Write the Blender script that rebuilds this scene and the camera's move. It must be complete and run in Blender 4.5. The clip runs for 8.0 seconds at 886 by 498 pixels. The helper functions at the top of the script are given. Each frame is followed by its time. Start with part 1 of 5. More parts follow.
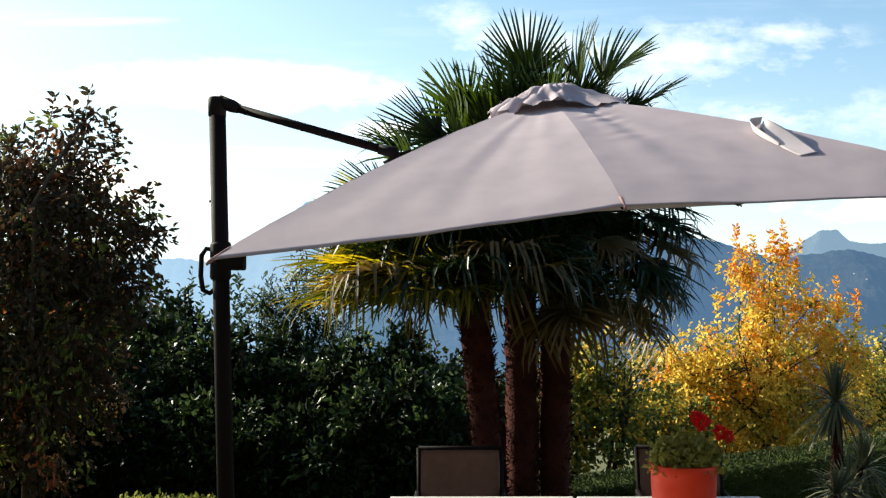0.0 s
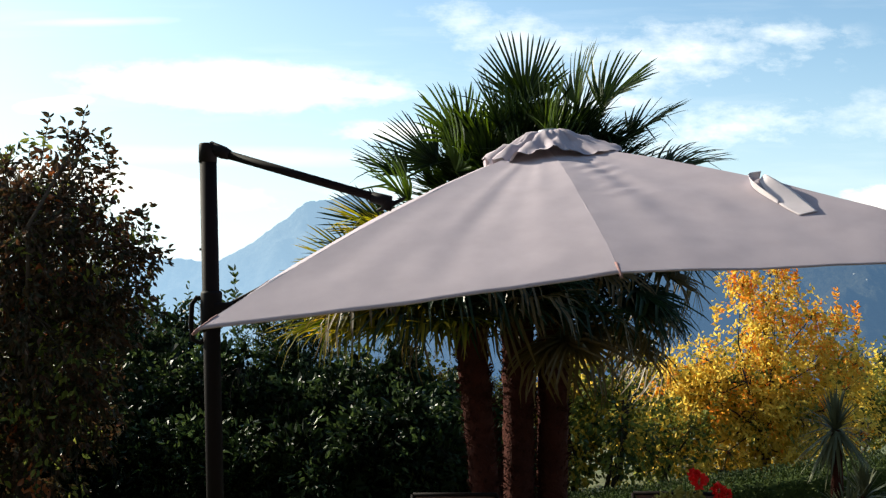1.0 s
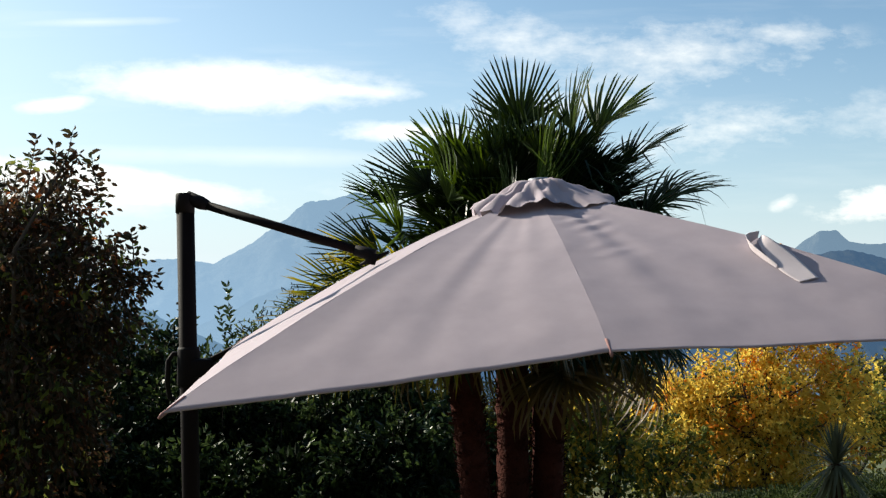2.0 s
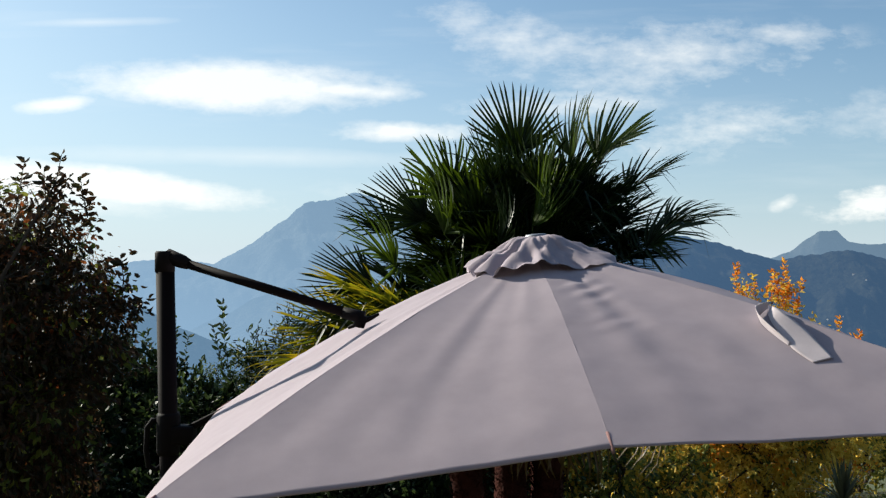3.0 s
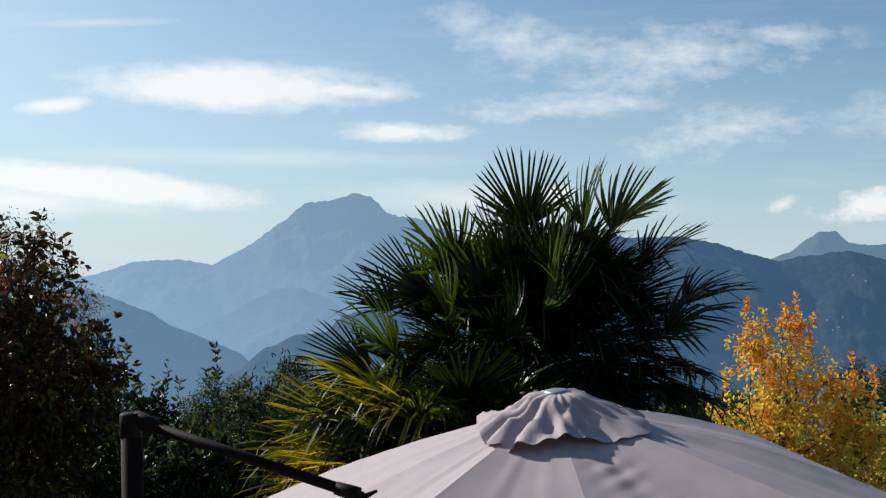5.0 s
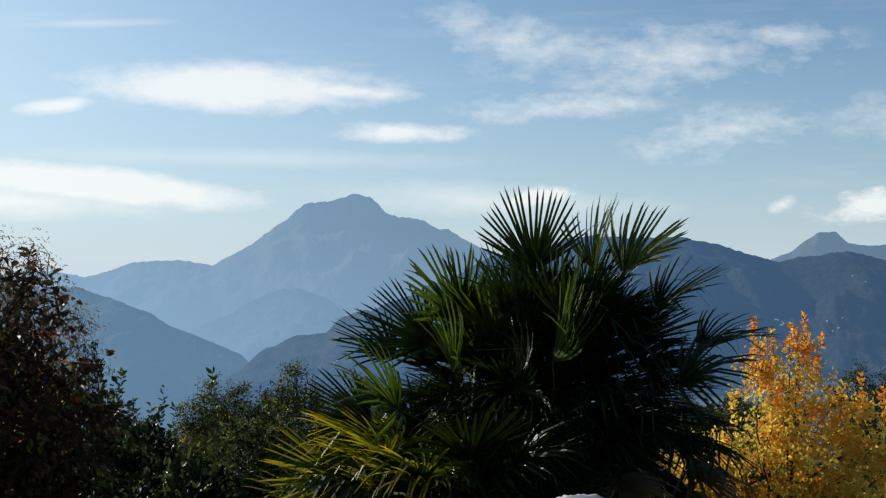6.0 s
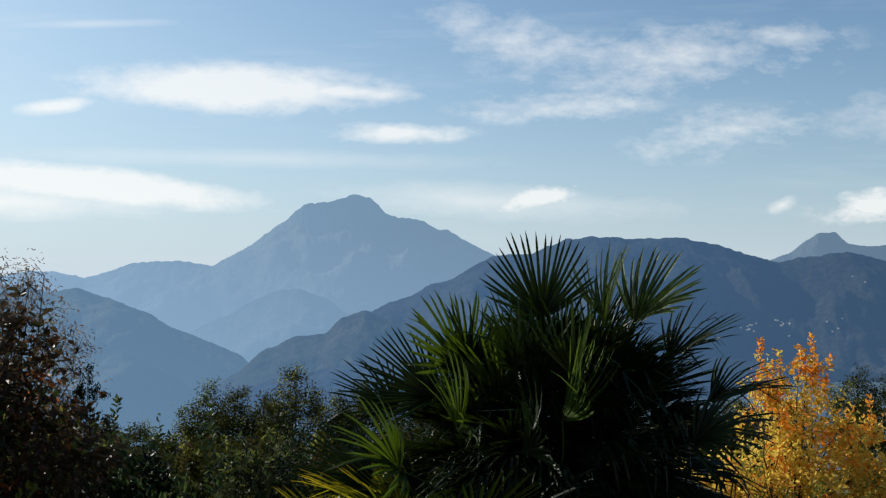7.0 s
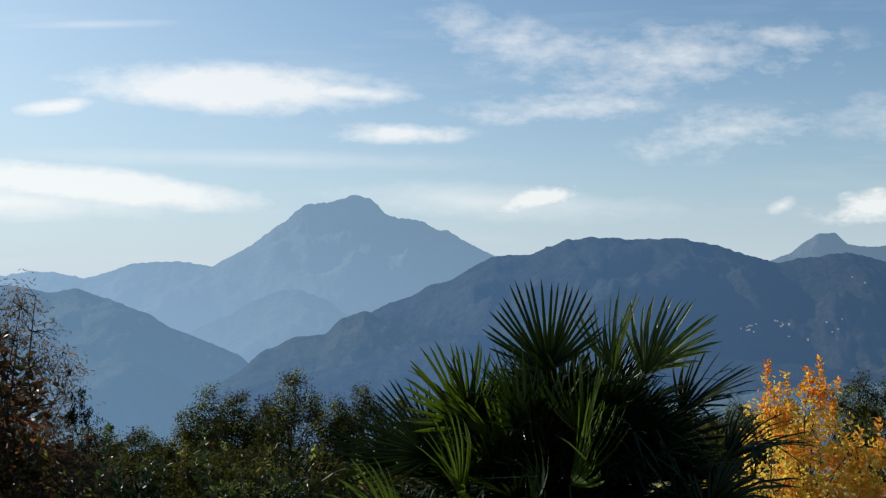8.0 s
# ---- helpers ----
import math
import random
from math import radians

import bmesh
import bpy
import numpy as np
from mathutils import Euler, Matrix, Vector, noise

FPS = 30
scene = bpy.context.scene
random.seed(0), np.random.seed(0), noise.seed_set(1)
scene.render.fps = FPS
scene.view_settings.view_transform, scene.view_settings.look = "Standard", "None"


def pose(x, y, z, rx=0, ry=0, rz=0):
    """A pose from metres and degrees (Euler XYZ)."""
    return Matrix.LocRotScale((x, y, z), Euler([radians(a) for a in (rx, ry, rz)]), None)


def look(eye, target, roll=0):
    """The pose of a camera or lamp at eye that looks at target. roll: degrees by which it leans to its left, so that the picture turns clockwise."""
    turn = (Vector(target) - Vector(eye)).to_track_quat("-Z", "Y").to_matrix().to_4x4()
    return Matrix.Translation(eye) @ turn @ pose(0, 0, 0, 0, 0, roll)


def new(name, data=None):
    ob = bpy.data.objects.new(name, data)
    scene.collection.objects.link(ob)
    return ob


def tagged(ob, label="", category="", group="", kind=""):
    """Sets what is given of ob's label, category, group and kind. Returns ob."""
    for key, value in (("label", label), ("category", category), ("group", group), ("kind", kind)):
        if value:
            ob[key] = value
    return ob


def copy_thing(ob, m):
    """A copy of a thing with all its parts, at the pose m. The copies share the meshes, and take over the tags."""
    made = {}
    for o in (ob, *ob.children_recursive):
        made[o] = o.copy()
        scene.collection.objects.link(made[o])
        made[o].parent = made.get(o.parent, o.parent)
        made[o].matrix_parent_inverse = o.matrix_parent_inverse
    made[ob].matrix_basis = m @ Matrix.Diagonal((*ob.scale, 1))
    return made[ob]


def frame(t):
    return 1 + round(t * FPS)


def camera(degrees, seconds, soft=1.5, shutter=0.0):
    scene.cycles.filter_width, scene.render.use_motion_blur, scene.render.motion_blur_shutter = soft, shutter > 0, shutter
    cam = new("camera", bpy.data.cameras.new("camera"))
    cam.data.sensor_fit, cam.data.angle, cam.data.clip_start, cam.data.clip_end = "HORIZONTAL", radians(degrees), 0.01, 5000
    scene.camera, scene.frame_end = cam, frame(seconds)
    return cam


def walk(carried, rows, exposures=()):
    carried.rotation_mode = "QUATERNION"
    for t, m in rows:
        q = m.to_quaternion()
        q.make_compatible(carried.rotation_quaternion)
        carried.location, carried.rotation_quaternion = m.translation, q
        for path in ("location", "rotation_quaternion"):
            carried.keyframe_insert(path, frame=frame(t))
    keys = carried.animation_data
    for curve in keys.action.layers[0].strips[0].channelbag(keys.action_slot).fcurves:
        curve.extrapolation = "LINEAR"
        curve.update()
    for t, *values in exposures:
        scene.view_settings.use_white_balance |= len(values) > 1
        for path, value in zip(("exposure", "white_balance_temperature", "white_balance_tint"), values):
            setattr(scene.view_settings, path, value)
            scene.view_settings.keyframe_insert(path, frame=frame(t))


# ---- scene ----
cam = camera(49.0, 8.0, soft=1.3)
ROWS = [
    (0.0, 0.000, 0.000, 1.880, 0.000, 1.950),
    (0.5, 0.012, 0.022, 2.004, -0.006, 1.956),
    (1.0, 0.030, 0.071, 2.138, -0.012, 1.961),
    (1.5, 0.066, 0.154, 2.277, -0.019, 1.967),
    (3.0, 0.133, 0.476, 2.719, -0.037, 1.983),
    (3.5, 0.136, 0.606, 2.885, -0.044, 1.989),
    (4.0, 0.134, 0.750, 3.055, -0.050, 1.994),
    (4.5, 0.118, 0.894, 3.231, -0.056, 2.000),
    (6.0, 0.062, 1.403, 3.804, -0.075, 2.043),
    (6.5, 0.040, 1.555, 3.995, -0.081, 2.057),
    (7.0, 0.027, 1.713, 4.207, -0.087, 2.071),
    (7.5, 0.012, 1.887, 4.414, -0.094, 2.086),
    (8.0, 0.021, 2.098, 4.600, -0.100, 2.100),
]
walk(cam, [(t, pose(x, y, z, 90 + pitch, 0, yaw)) for t, x, y, z, yaw, pitch in ROWS],
     exposures=[(0.0, 1.22, 6850, 4), (1.0, 1.06, 6800, 4), (1.7, 0.82, 6720, 5), (3.0, 0.50, 6480, 6), (4.5, 0.36, 6380, 6), (8.0, 0.28, 6350, 8)])

# ---- world and sun ----
SUN_UP, SUN_LEFT = 28.5, 59.0   # degrees over the horizon, degrees left of the view


def sun_and_sky():
    sun = new("sun", bpy.data.lights.new("sun", "SUN"))
    sun.data.energy, sun.data.angle, sun.data.color = 5.0, radians(0.5), (1.0, 0.93, 0.82)
    a, e = radians(SUN_LEFT), radians(SUN_UP)
    way = Vector((-math.sin(a) * math.cos(e), math.cos(a) * math.cos(e), math.sin(e)))
    sun.matrix_world = look(way * 50, (0, 0, 0))
    world = bpy.data.worlds.new("sky")
    scene.world = world
    world.use_nodes = True
    nt = world.node_tree
    nt.nodes.clear()
    out = nt.nodes.new("ShaderNodeOutputWorld")
    sky = nt.nodes.new("ShaderNodeTexSky")
    sky.sky_type, sky.sun_disc = "NISHITA", False
    sky.sun_elevation, sky.sun_rotation = e, -a
    sky.air_density, sky.dust_density, sky.ozone_density, sky.altitude = 1.0, 1.8, 3.5, 400
    co = nt.nodes.new("ShaderNodeTexCoord")
    sep = nt.nodes.new("ShaderNodeSeparateXYZ")
    nt.links.new(co.outputs["Generated"], sep.inputs[0])

    def m(op, a, b=None, c=None, clamp=False):
        n = nt.nodes.new("ShaderNodeMath")
        n.operation, n.use_clamp = op, clamp
        for i, v in enumerate((a, b, c)):
            if v is None:
                continue
            if isinstance(v, (int, float)):
                n.inputs[i].default_value = v
            else:
                nt.links.new(v, n.inputs[i])
        return n.outputs[0]

    ahead = m("MAXIMUM", sep.outputs[1], 0.05)
    u, v = m("DIVIDE", sep.outputs[0], ahead), m("DIVIDE", sep.outputs[2], ahead)

    def wisps(scale, sx, sy, detail=6, rough=0.6):
        comb = nt.nodes.new("ShaderNodeCombineXYZ")
        nt.links.new(m("MULTIPLY", u, sx), comb.inputs[0])
        nt.links.new(m("MULTIPLY", v, sy), comb.inputs[1])
        n = nt.nodes.new("ShaderNodeTexNoise")
        n.inputs["Scale"].default_value, n.inputs["Detail"].default_value, n.inputs["Roughness"].default_value = scale, detail, rough
        nt.links.new(comb.outputs[0], n.inputs["Vector"])
        return n.outputs["Fac"]

    fine, crumb = wisps(7.0, 1.0, 2.4, 7, 0.62), wisps(26.0, 1.0, 2.0, 6, 0.65)
    streak = wisps(5.0, 0.7, 6.0)
    total = None
    # clouds: across, up, half width, half height, tilt, density, large raggedness, small raggedness
    for cu, cv, wu, wv, lean, dens, rag, mottle in (
            (-0.215, 0.203, 0.195, 0.030, -0.03, 1.1, 0.45, 0.35), (-0.100, 0.199, 0.090, 0.012, -0.06, 0.9, 0.4, 0.4), (-0.400, 0.184, 0.050, 0.010, 0.1, 0.9, 0.5, 0.4), (-0.040, 0.156, 0.080, 0.013, 0.0, 0.9, 0.5, 0.5),
            (-0.390, 0.105, 0.260, 0.022, -0.10, 1.25, 0.45, 0.35), (-0.46, 0.085, 0.22, 0.022, -0.03, 0.6, 0.5, 0.3), (0.100, 0.089, 0.050, 0.014, 0.22, 1.15, 0.6, 0.8), (0.442, 0.082, 0.066, 0.020, 0.10, 0.85, 0.7, 1.0),
            (0.352, 0.082, 0.016, 0.009, 0.3, 0.55, 0.6, 0.7), (0.080, 0.248, 0.110, 0.036, -0.28, 0.40, 0.8, 0.9), (0.230, 0.232, 0.200, 0.040, 0.06, 0.30, 1.0, 1.3), (0.360, 0.256, 0.070, 0.014, 0.02, 0.36, 0.8, 1.0), (0.120, 0.183, 0.110, 0.018, 0.04, 0.42, 0.8, 1.1),
            (0.300, 0.160, 0.110, 0.030, 0.18, 0.34, 1.0, 1.2), (0.460, 0.172, 0.080, 0.030, 0.0, 0.24, 0.9, 1.1), (0.06, 0.085, 0.22, 0.022, -0.05, 0.40, 0.5, 0.3),
            (-0.36, 0.270, 0.10, 0.006, 0.02, 0.3, 0.3, 0.2), (-0.20, 0.13, 0.30, 0.012, -0.02, 0.25, 0.4, 0.2)):
        off = m("SUBTRACT", u, cu)
        du, dv = m("DIVIDE", off, wu), m("DIVIDE", m("SUBTRACT", m("SUBTRACT", v, cv), m("MULTIPLY", off, lean)), wv)
        far = m("SQRT", m("ADD", m("MULTIPLY", du, du), m("MULTIPLY", dv, dv)))
        body = m("MULTIPLY", m("SUBTRACT", 1.0, far), 1.5)
        rough = m("ADD", m("MULTIPLY", m("SUBTRACT", fine, 0.5), rag * 4.0), m("MULTIPLY", m("SUBTRACT", crumb, 0.5), mottle * 3.4))
        c = m("MULTIPLY", m("ADD", body, rough), dens, clamp=True)
        c = m("MULTIPLY", c, m("MULTIPLY", m("SUBTRACT", 1.25, far), 2.5, clamp=True))
        total = c if total is None else m("MAXIMUM", total, c)
    veil = m("MULTIPLY", m("SUBTRACT", streak, 0.52), 0.55, clamp=True)
    total = m("MAXIMUM", total, veil)
    total = m("MULTIPLY", total, m("GREATER_THAN", sep.outputs[2], -0.02))
    # pale haze low over the horizon
    up = m("MAXIMUM", sep.outputs[2], 0.0)
    # and thicker, brighter air on the sun's side
    sideways = m("MINIMUM", m("MAXIMUM", u, -0.6), 0.6)
    haze = m("MULTIPLY", m("POWER", 2.718, m("MULTIPLY", up, m("MULTIPLY_ADD", sideways, -5.5, -6.0))), 0.95)
    low = nt.nodes.new("ShaderNodeMix")
    low.data_type = "RGBA"
    nt.links.new(haze, low.inputs["Factor"])
    clear = nt.nodes.new("ShaderNodeMix")   # clear autumn air
    clear.data_type, clear.blend_type = "RGBA", "MULTIPLY"
    clear.inputs["Factor"].default_value = 1.0
    nt.links.new(sky.outputs[0], clear.inputs["A"])
    clear.inputs["B"].default_value = (0.86, 1.05, 1.07, 1)
    nt.links.new(clear.outputs["Result"], low.inputs["A"])
    low.inputs["B"].default_value = (5.9, 6.75, 7.6, 1)
    mix = nt.nodes.new("ShaderNodeMix")
    mix.data_type = "RGBA"
    nt.links.new(m("MULTIPLY", total, 0.72), mix.inputs["Factor"])
    nt.links.new(low.outputs["Result"], mix.inputs["A"])
    mix.inputs["B"].default_value = (9.9, 9.6, 9.3, 1)
    bg = nt.nodes.new("ShaderNodeBackground")
    bg.inputs["Strength"].default_value = 0.086
    nt.links.new(mix.outputs["Result"], bg.inputs["Color"])
    nt.links.new(bg.outputs[0], out.inputs[0])


sun_and_sky()


# ---- materials ----
def mat(name, rgb, rough=0.7, metal=0.0, vary=0.25, grain=30.0, bump=0.15, through_light=0.0, thin_rgb=None, island=0.0, second=None, depth=0.01, gloss=0.5):
    """Procedural surface: colour at two scales of noise, bump, optional light through thin cloth or leaves."""
    ma = bpy.data.materials.new(name)
    ma.use_nodes = True
    nt = ma.node_tree
    bs = nt.nodes["Principled BSDF"]
    bs.inputs["Roughness"].default_value, bs.inputs["Metallic"].default_value = rough, metal
    bs.inputs["Specular IOR Level"].default_value = gloss
    co = nt.nodes.new("ShaderNodeTexCoord")

    def noise_at(scale, detail=5):
        n = nt.nodes.new("ShaderNodeTexNoise")
        n.inputs["Scale"].default_value, n.inputs["Detail"].default_value = scale, detail
        nt.links.new(co.outputs["Object"], n.inputs["Vector"])
        return n.outputs["Fac"]

    big, small = noise_at(grain * 0.07, 3), noise_at(grain)
    ramp = nt.nodes.new("ShaderNodeMix")
    ramp.data_type = "RGBA"
    dark = tuple(c * (1 - vary) for c in rgb) if second is None else second
    lite = tuple(min(1, c * (1 + vary)) for c in rgb) if second is None else rgb
    ramp.inputs["A"].default_value, ramp.inputs["B"].default_value = (*dark, 1), (*lite, 1)
    add = nt.nodes.new("ShaderNodeMath")
    add.operation, add.use_clamp = "MULTIPLY_ADD", True
    nt.links.new(small, add.inputs[0])
    add.inputs[1].default_value = 0.5
    if island:
        geo = nt.nodes.new("ShaderNodeNewGeometry")
        info = nt.nodes.new("ShaderNodeObjectInfo")
        s = nt.nodes.new("ShaderNodeMath")
        s.operation = "ADD"
        nt.links.new(geo.outputs["Random Per Island"], s.inputs[0])
        w = nt.nodes.new("ShaderNodeMath")
        w.operation = "MULTIPLY_ADD"
        nt.links.new(info.outputs["Random"], w.inputs[0])
        w.inputs[1].default_value, w.inputs[2].default_value = 0.4, -0.3
        nt.links.new(w.outputs[0], s.inputs[1])
        k = nt.nodes.new("ShaderNodeMath")
        k.operation = "MULTIPLY_ADD"
        nt.links.new(s.outputs[0], k.inputs[0])
        k.inputs[1].default_value = island
        nt.links.new(big, k.inputs[2])
        k2 = nt.nodes.new("ShaderNodeMath")
        k2.operation = "SUBTRACT"
        nt.links.new(k.outputs[0], k2.inputs[0])
        k2.inputs[1].default_value = 0.25 + island * 0.5
        nt.links.new(k2.outputs[0], add.inputs[2])
    else:
        sub = nt.nodes.new("ShaderNodeMath")
        sub.operation = "MULTIPLY_ADD"
        nt.links.new(big, sub.inputs[0])
        sub.inputs[1].default_value, sub.inputs[2].default_value = 1.6, -0.55
        nt.links.new(sub.outputs[0], add.inputs[2])
    nt.links.new(add.outputs[0], ramp.inputs["Factor"])
    colour = ramp.outputs["Result"]
    nt.links.new(colour, bs.inputs["Base Color"])
    if bump:
        b = nt.nodes.new("ShaderNodeBump")
        b.inputs["Strength"].default_value, b.inputs["Distance"].default_value = bump, depth
        nt.links.new(small, b.inputs["Height"])
        nt.links.new(b.outputs[0], bs.inputs["Normal"])
    if through_light:
        tr = nt.nodes.new("ShaderNodeBsdfTranslucent")
        if thin_rgb:
            tint = nt.nodes.new("ShaderNodeMix")
            tint.data_type, tint.blend_type = "RGBA", "MULTIPLY"
            tint.inputs["Factor"].default_value = 1.0
            nt.links.new(colour, tint.inputs["A"])
            tint.inputs["B"].default_value = (*thin_rgb, 1)
            nt.links.new(tint.outputs["Result"], tr.inputs["Color"])
        else:
            nt.links.new(colour, tr.inputs["Color"])
        mx = nt.nodes.new("ShaderNodeMixShader")
        mx.inputs[0].default_value = through_light
        nt.links.new(bs.outputs[0], mx.inputs[1])
        nt.links.new(tr.outputs[0], mx.inputs[2])
        nt.links.new(mx.outputs[0], nt.nodes["Material Output"].inputs[0])
    return ma


def haze_glow_mat(name, rgb, air, veil, grain, under=0.12, over=-0.08, relief=1.0):
    """Far wooded or rocky slope for the valley's backdrop, its haze mixed in as blue emission."""
    ma = bpy.data.materials.new(name)
    ma.use_nodes = True
    nt = ma.node_tree
    bs = nt.nodes["Principled BSDF"]
    bs.inputs["Roughness"].default_value, bs.inputs["Specular IOR Level"].default_value = 0.95, 0.05
    geo = nt.nodes.new("ShaderNodeNewGeometry")

    def noise_at(scale, detail, rough):
        n = nt.nodes.new("ShaderNodeTexNoise")
        n.inputs["Scale"].default_value, n.inputs["Detail"].default_value, n.inputs["Roughness"].default_value = scale, detail, rough
        nt.links.new(geo.outputs["Position"], n.inputs["Vector"])
        return n.outputs["Fac"]

    def m(op, a, b, c=None, clamp=False):
        n = nt.nodes.new("ShaderNodeMath")
        n.operation, n.use_clamp = op, clamp
        for k, v in enumerate((a, b, c)):
            if isinstance(v, (int, float)):
                n.inputs[k].default_value = v
            elif v is not None:
                nt.links.new(v, n.inputs[k])
        return n.outputs[0]

    stands, crowns = noise_at(grain * 0.14, 4, 0.6), noise_at(grain, 6, 0.72)   # stands of wood and single crowns
    mix = nt.nodes.new("ShaderNodeMix")
    mix.data_type = "RGBA"
    nt.links.new(m("MULTIPLY_ADD", crowns, 1.5, m("MULTIPLY_ADD", stands, 0.9, -0.7), True), mix.inputs["Factor"])
    mix.inputs["A"].default_value = (*[c * 0.15 for c in rgb], 1)
    mix.inputs["B"].default_value = (*[min(1.0, c * 2.3) for c in rgb], 1)
    nt.links.new(mix.outputs["Result"], bs.inputs["Base Color"])
    bump = nt.nodes.new("ShaderNodeBump")
    bump.inputs["Strength"].default_value, bump.inputs["Distance"].default_value = 0.8, 14.0 * relief
    nt.links.new(crowns, bump.inputs["Height"])
    nt.links.new(bump.outputs[0], bs.inputs["Normal"])
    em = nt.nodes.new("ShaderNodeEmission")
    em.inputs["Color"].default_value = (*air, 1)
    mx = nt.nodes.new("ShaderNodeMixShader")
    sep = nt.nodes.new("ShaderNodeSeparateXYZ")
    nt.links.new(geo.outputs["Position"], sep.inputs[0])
    rise = nt.nodes.new("ShaderNodeMapRange")   # share of haze emission, from foot (under) to crest (over)
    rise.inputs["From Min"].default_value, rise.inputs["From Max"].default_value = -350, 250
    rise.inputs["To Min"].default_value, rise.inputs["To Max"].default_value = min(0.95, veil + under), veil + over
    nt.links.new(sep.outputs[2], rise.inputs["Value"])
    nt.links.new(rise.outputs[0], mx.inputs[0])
    # emission raised on the sun's side to stand for brighter haze
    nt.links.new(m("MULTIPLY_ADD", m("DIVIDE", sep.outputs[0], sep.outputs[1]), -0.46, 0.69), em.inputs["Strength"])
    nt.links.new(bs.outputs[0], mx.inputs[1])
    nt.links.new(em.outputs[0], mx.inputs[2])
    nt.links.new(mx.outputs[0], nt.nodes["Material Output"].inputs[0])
    return ma


def dry_tips(ma, start, end, rgb):
    """Palm leaves bleach and dry towards their tips: mixes rgb in beyond a distance from the leaf's heart."""
    nt = ma.node_tree
    co = nt.nodes.new("ShaderNodeTexCoord")
    far = nt.nodes.new("ShaderNodeVectorMath")
    far.operation = "DISTANCE"
    nt.links.new(co.outputs["Object"], far.inputs[0])
    far.inputs[1].default_value = (0, 0.62, 0)
    ease = nt.nodes.new("ShaderNodeMapRange")
    ease.inputs["From Min"].default_value, ease.inputs["From Max"].default_value = start, end
    nt.links.new(far.outputs["Value"], ease.inputs["Value"])
    mix = nt.nodes.new("ShaderNodeMix")
    mix.data_type = "RGBA"
    nt.links.new(ease.outputs[0], mix.inputs["Factor"])
    mix.inputs["B"].default_value = (*rgb, 1)
    bs = nt.nodes["Principled BSDF"]
    old = bs.inputs["Base Color"].links[0].from_socket
    nt.links.new(old, mix.inputs["A"])
    for link in list(old.links):
        if link.to_node != mix:
            nt.links.new(mix.outputs["Result"], link.to_socket)
    return ma


M_CLOTH = mat("canopy_cloth", (0.375, 0.318, 0.348), 0.85, vary=0.05, grain=200, bump=0.14, through_light=0.05, depth=0.002, gloss=0.15)
M_METAL = mat("dark_painted_metal", (0.0085, 0.006, 0.0062), 0.68, vary=0.2, grain=60, bump=0.04, depth=0.002, gloss=0.05)
M_PLASTIC = mat("black_plastic", (0.0075, 0.006, 0.0065), 0.65, vary=0.2, grain=80, bump=0.05, depth=0.002, gloss=0.08)
M_TABLE = mat("pale_table_top", (0.42, 0.42, 0.42), 0.45, vary=0.08, grain=40, bump=0.04, depth=0.002)
M_STRAP = mat("pale_strap_cloth", (0.60, 0.53, 0.545), 0.85, vary=0.08, grain=200, bump=0.14, through_light=0.1, depth=0.002, gloss=0.15)
M_POCKET = mat("faded_pink_webbing", (0.26, 0.15, 0.14), 0.85, vary=0.1, grain=200, bump=0.1, depth=0.002, gloss=0.1)
M_STEEL = mat("dull_grey_metal", (0.30, 0.31, 0.33), 0.5, 0.6, vary=0.1, grain=60, bump=0.05, depth=0.002)
M_SLING = mat("brown_sling_cloth", (0.14, 0.08, 0.065), 0.8, vary=0.2, grain=300, bump=0.25, through_light=0.15, depth=0.002, gloss=0.2)
M_POT = mat("orange_glazed_pot", (0.62, 0.036, 0.010), 0.5, vary=0.14, grain=25, bump=0.05, depth=0.003, gloss=0.25)
M_SOIL = mat("potting_soil", (0.03, 0.02, 0.014), 0.95, vary=0.4, grain=120, bump=0.6)
M_RED = mat("red_petals", (0.75, 0.015, 0.02), 0.6, vary=0.2, grain=90, bump=0.0, through_light=0.35, island=0.4)
M_HERB = mat("geranium_leaf", (0.30, 0.29, 0.07), 0.6, vary=0.4, grain=20, bump=0.0, through_light=0.4, island=0.6)
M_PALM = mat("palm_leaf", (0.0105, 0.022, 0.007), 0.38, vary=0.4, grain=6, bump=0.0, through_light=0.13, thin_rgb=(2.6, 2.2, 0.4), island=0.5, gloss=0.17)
# Lit copy of the near-black leaf above: light coming through is coloured in.
M_PALM_LIT_GREEN = mat("lit_green_palm_leaf", (0.046, 0.074, 0.013), 0.42, vary=0.4, grain=6, bump=0.0, through_light=0.34, thin_rgb=(1.6, 1.6, 0.4), island=0.5, gloss=0.4)
# Sunlit copy of the palm leaf, the sun's yellow put into its colour.
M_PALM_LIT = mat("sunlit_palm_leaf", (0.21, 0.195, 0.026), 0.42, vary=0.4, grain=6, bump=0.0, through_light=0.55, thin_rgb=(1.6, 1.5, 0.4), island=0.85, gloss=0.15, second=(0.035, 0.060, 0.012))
M_PALM_DRY = mat("browning_palm_leaf", (0.085, 0.062, 0.016), 0.5, vary=0.4, grain=6, bump=0.0, through_light=0.4, island=0.6, second=(0.022, 0.028, 0.009))
M_PALM_OLD = mat("old_palm_leaf", (0.07, 0.06, 0.018), 0.55, vary=0.4, grain=6, bump=0.0, through_light=0.35, island=0.6, second=(0.035, 0.045, 0.012))
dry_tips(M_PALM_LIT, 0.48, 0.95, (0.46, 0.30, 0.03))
dry_tips(M_PALM_DRY, 0.30, 0.70, (0.11, 0.065, 0.016))
dry_tips(M_PALM_OLD, 0.25, 0.65, (0.085, 0.05, 0.015))
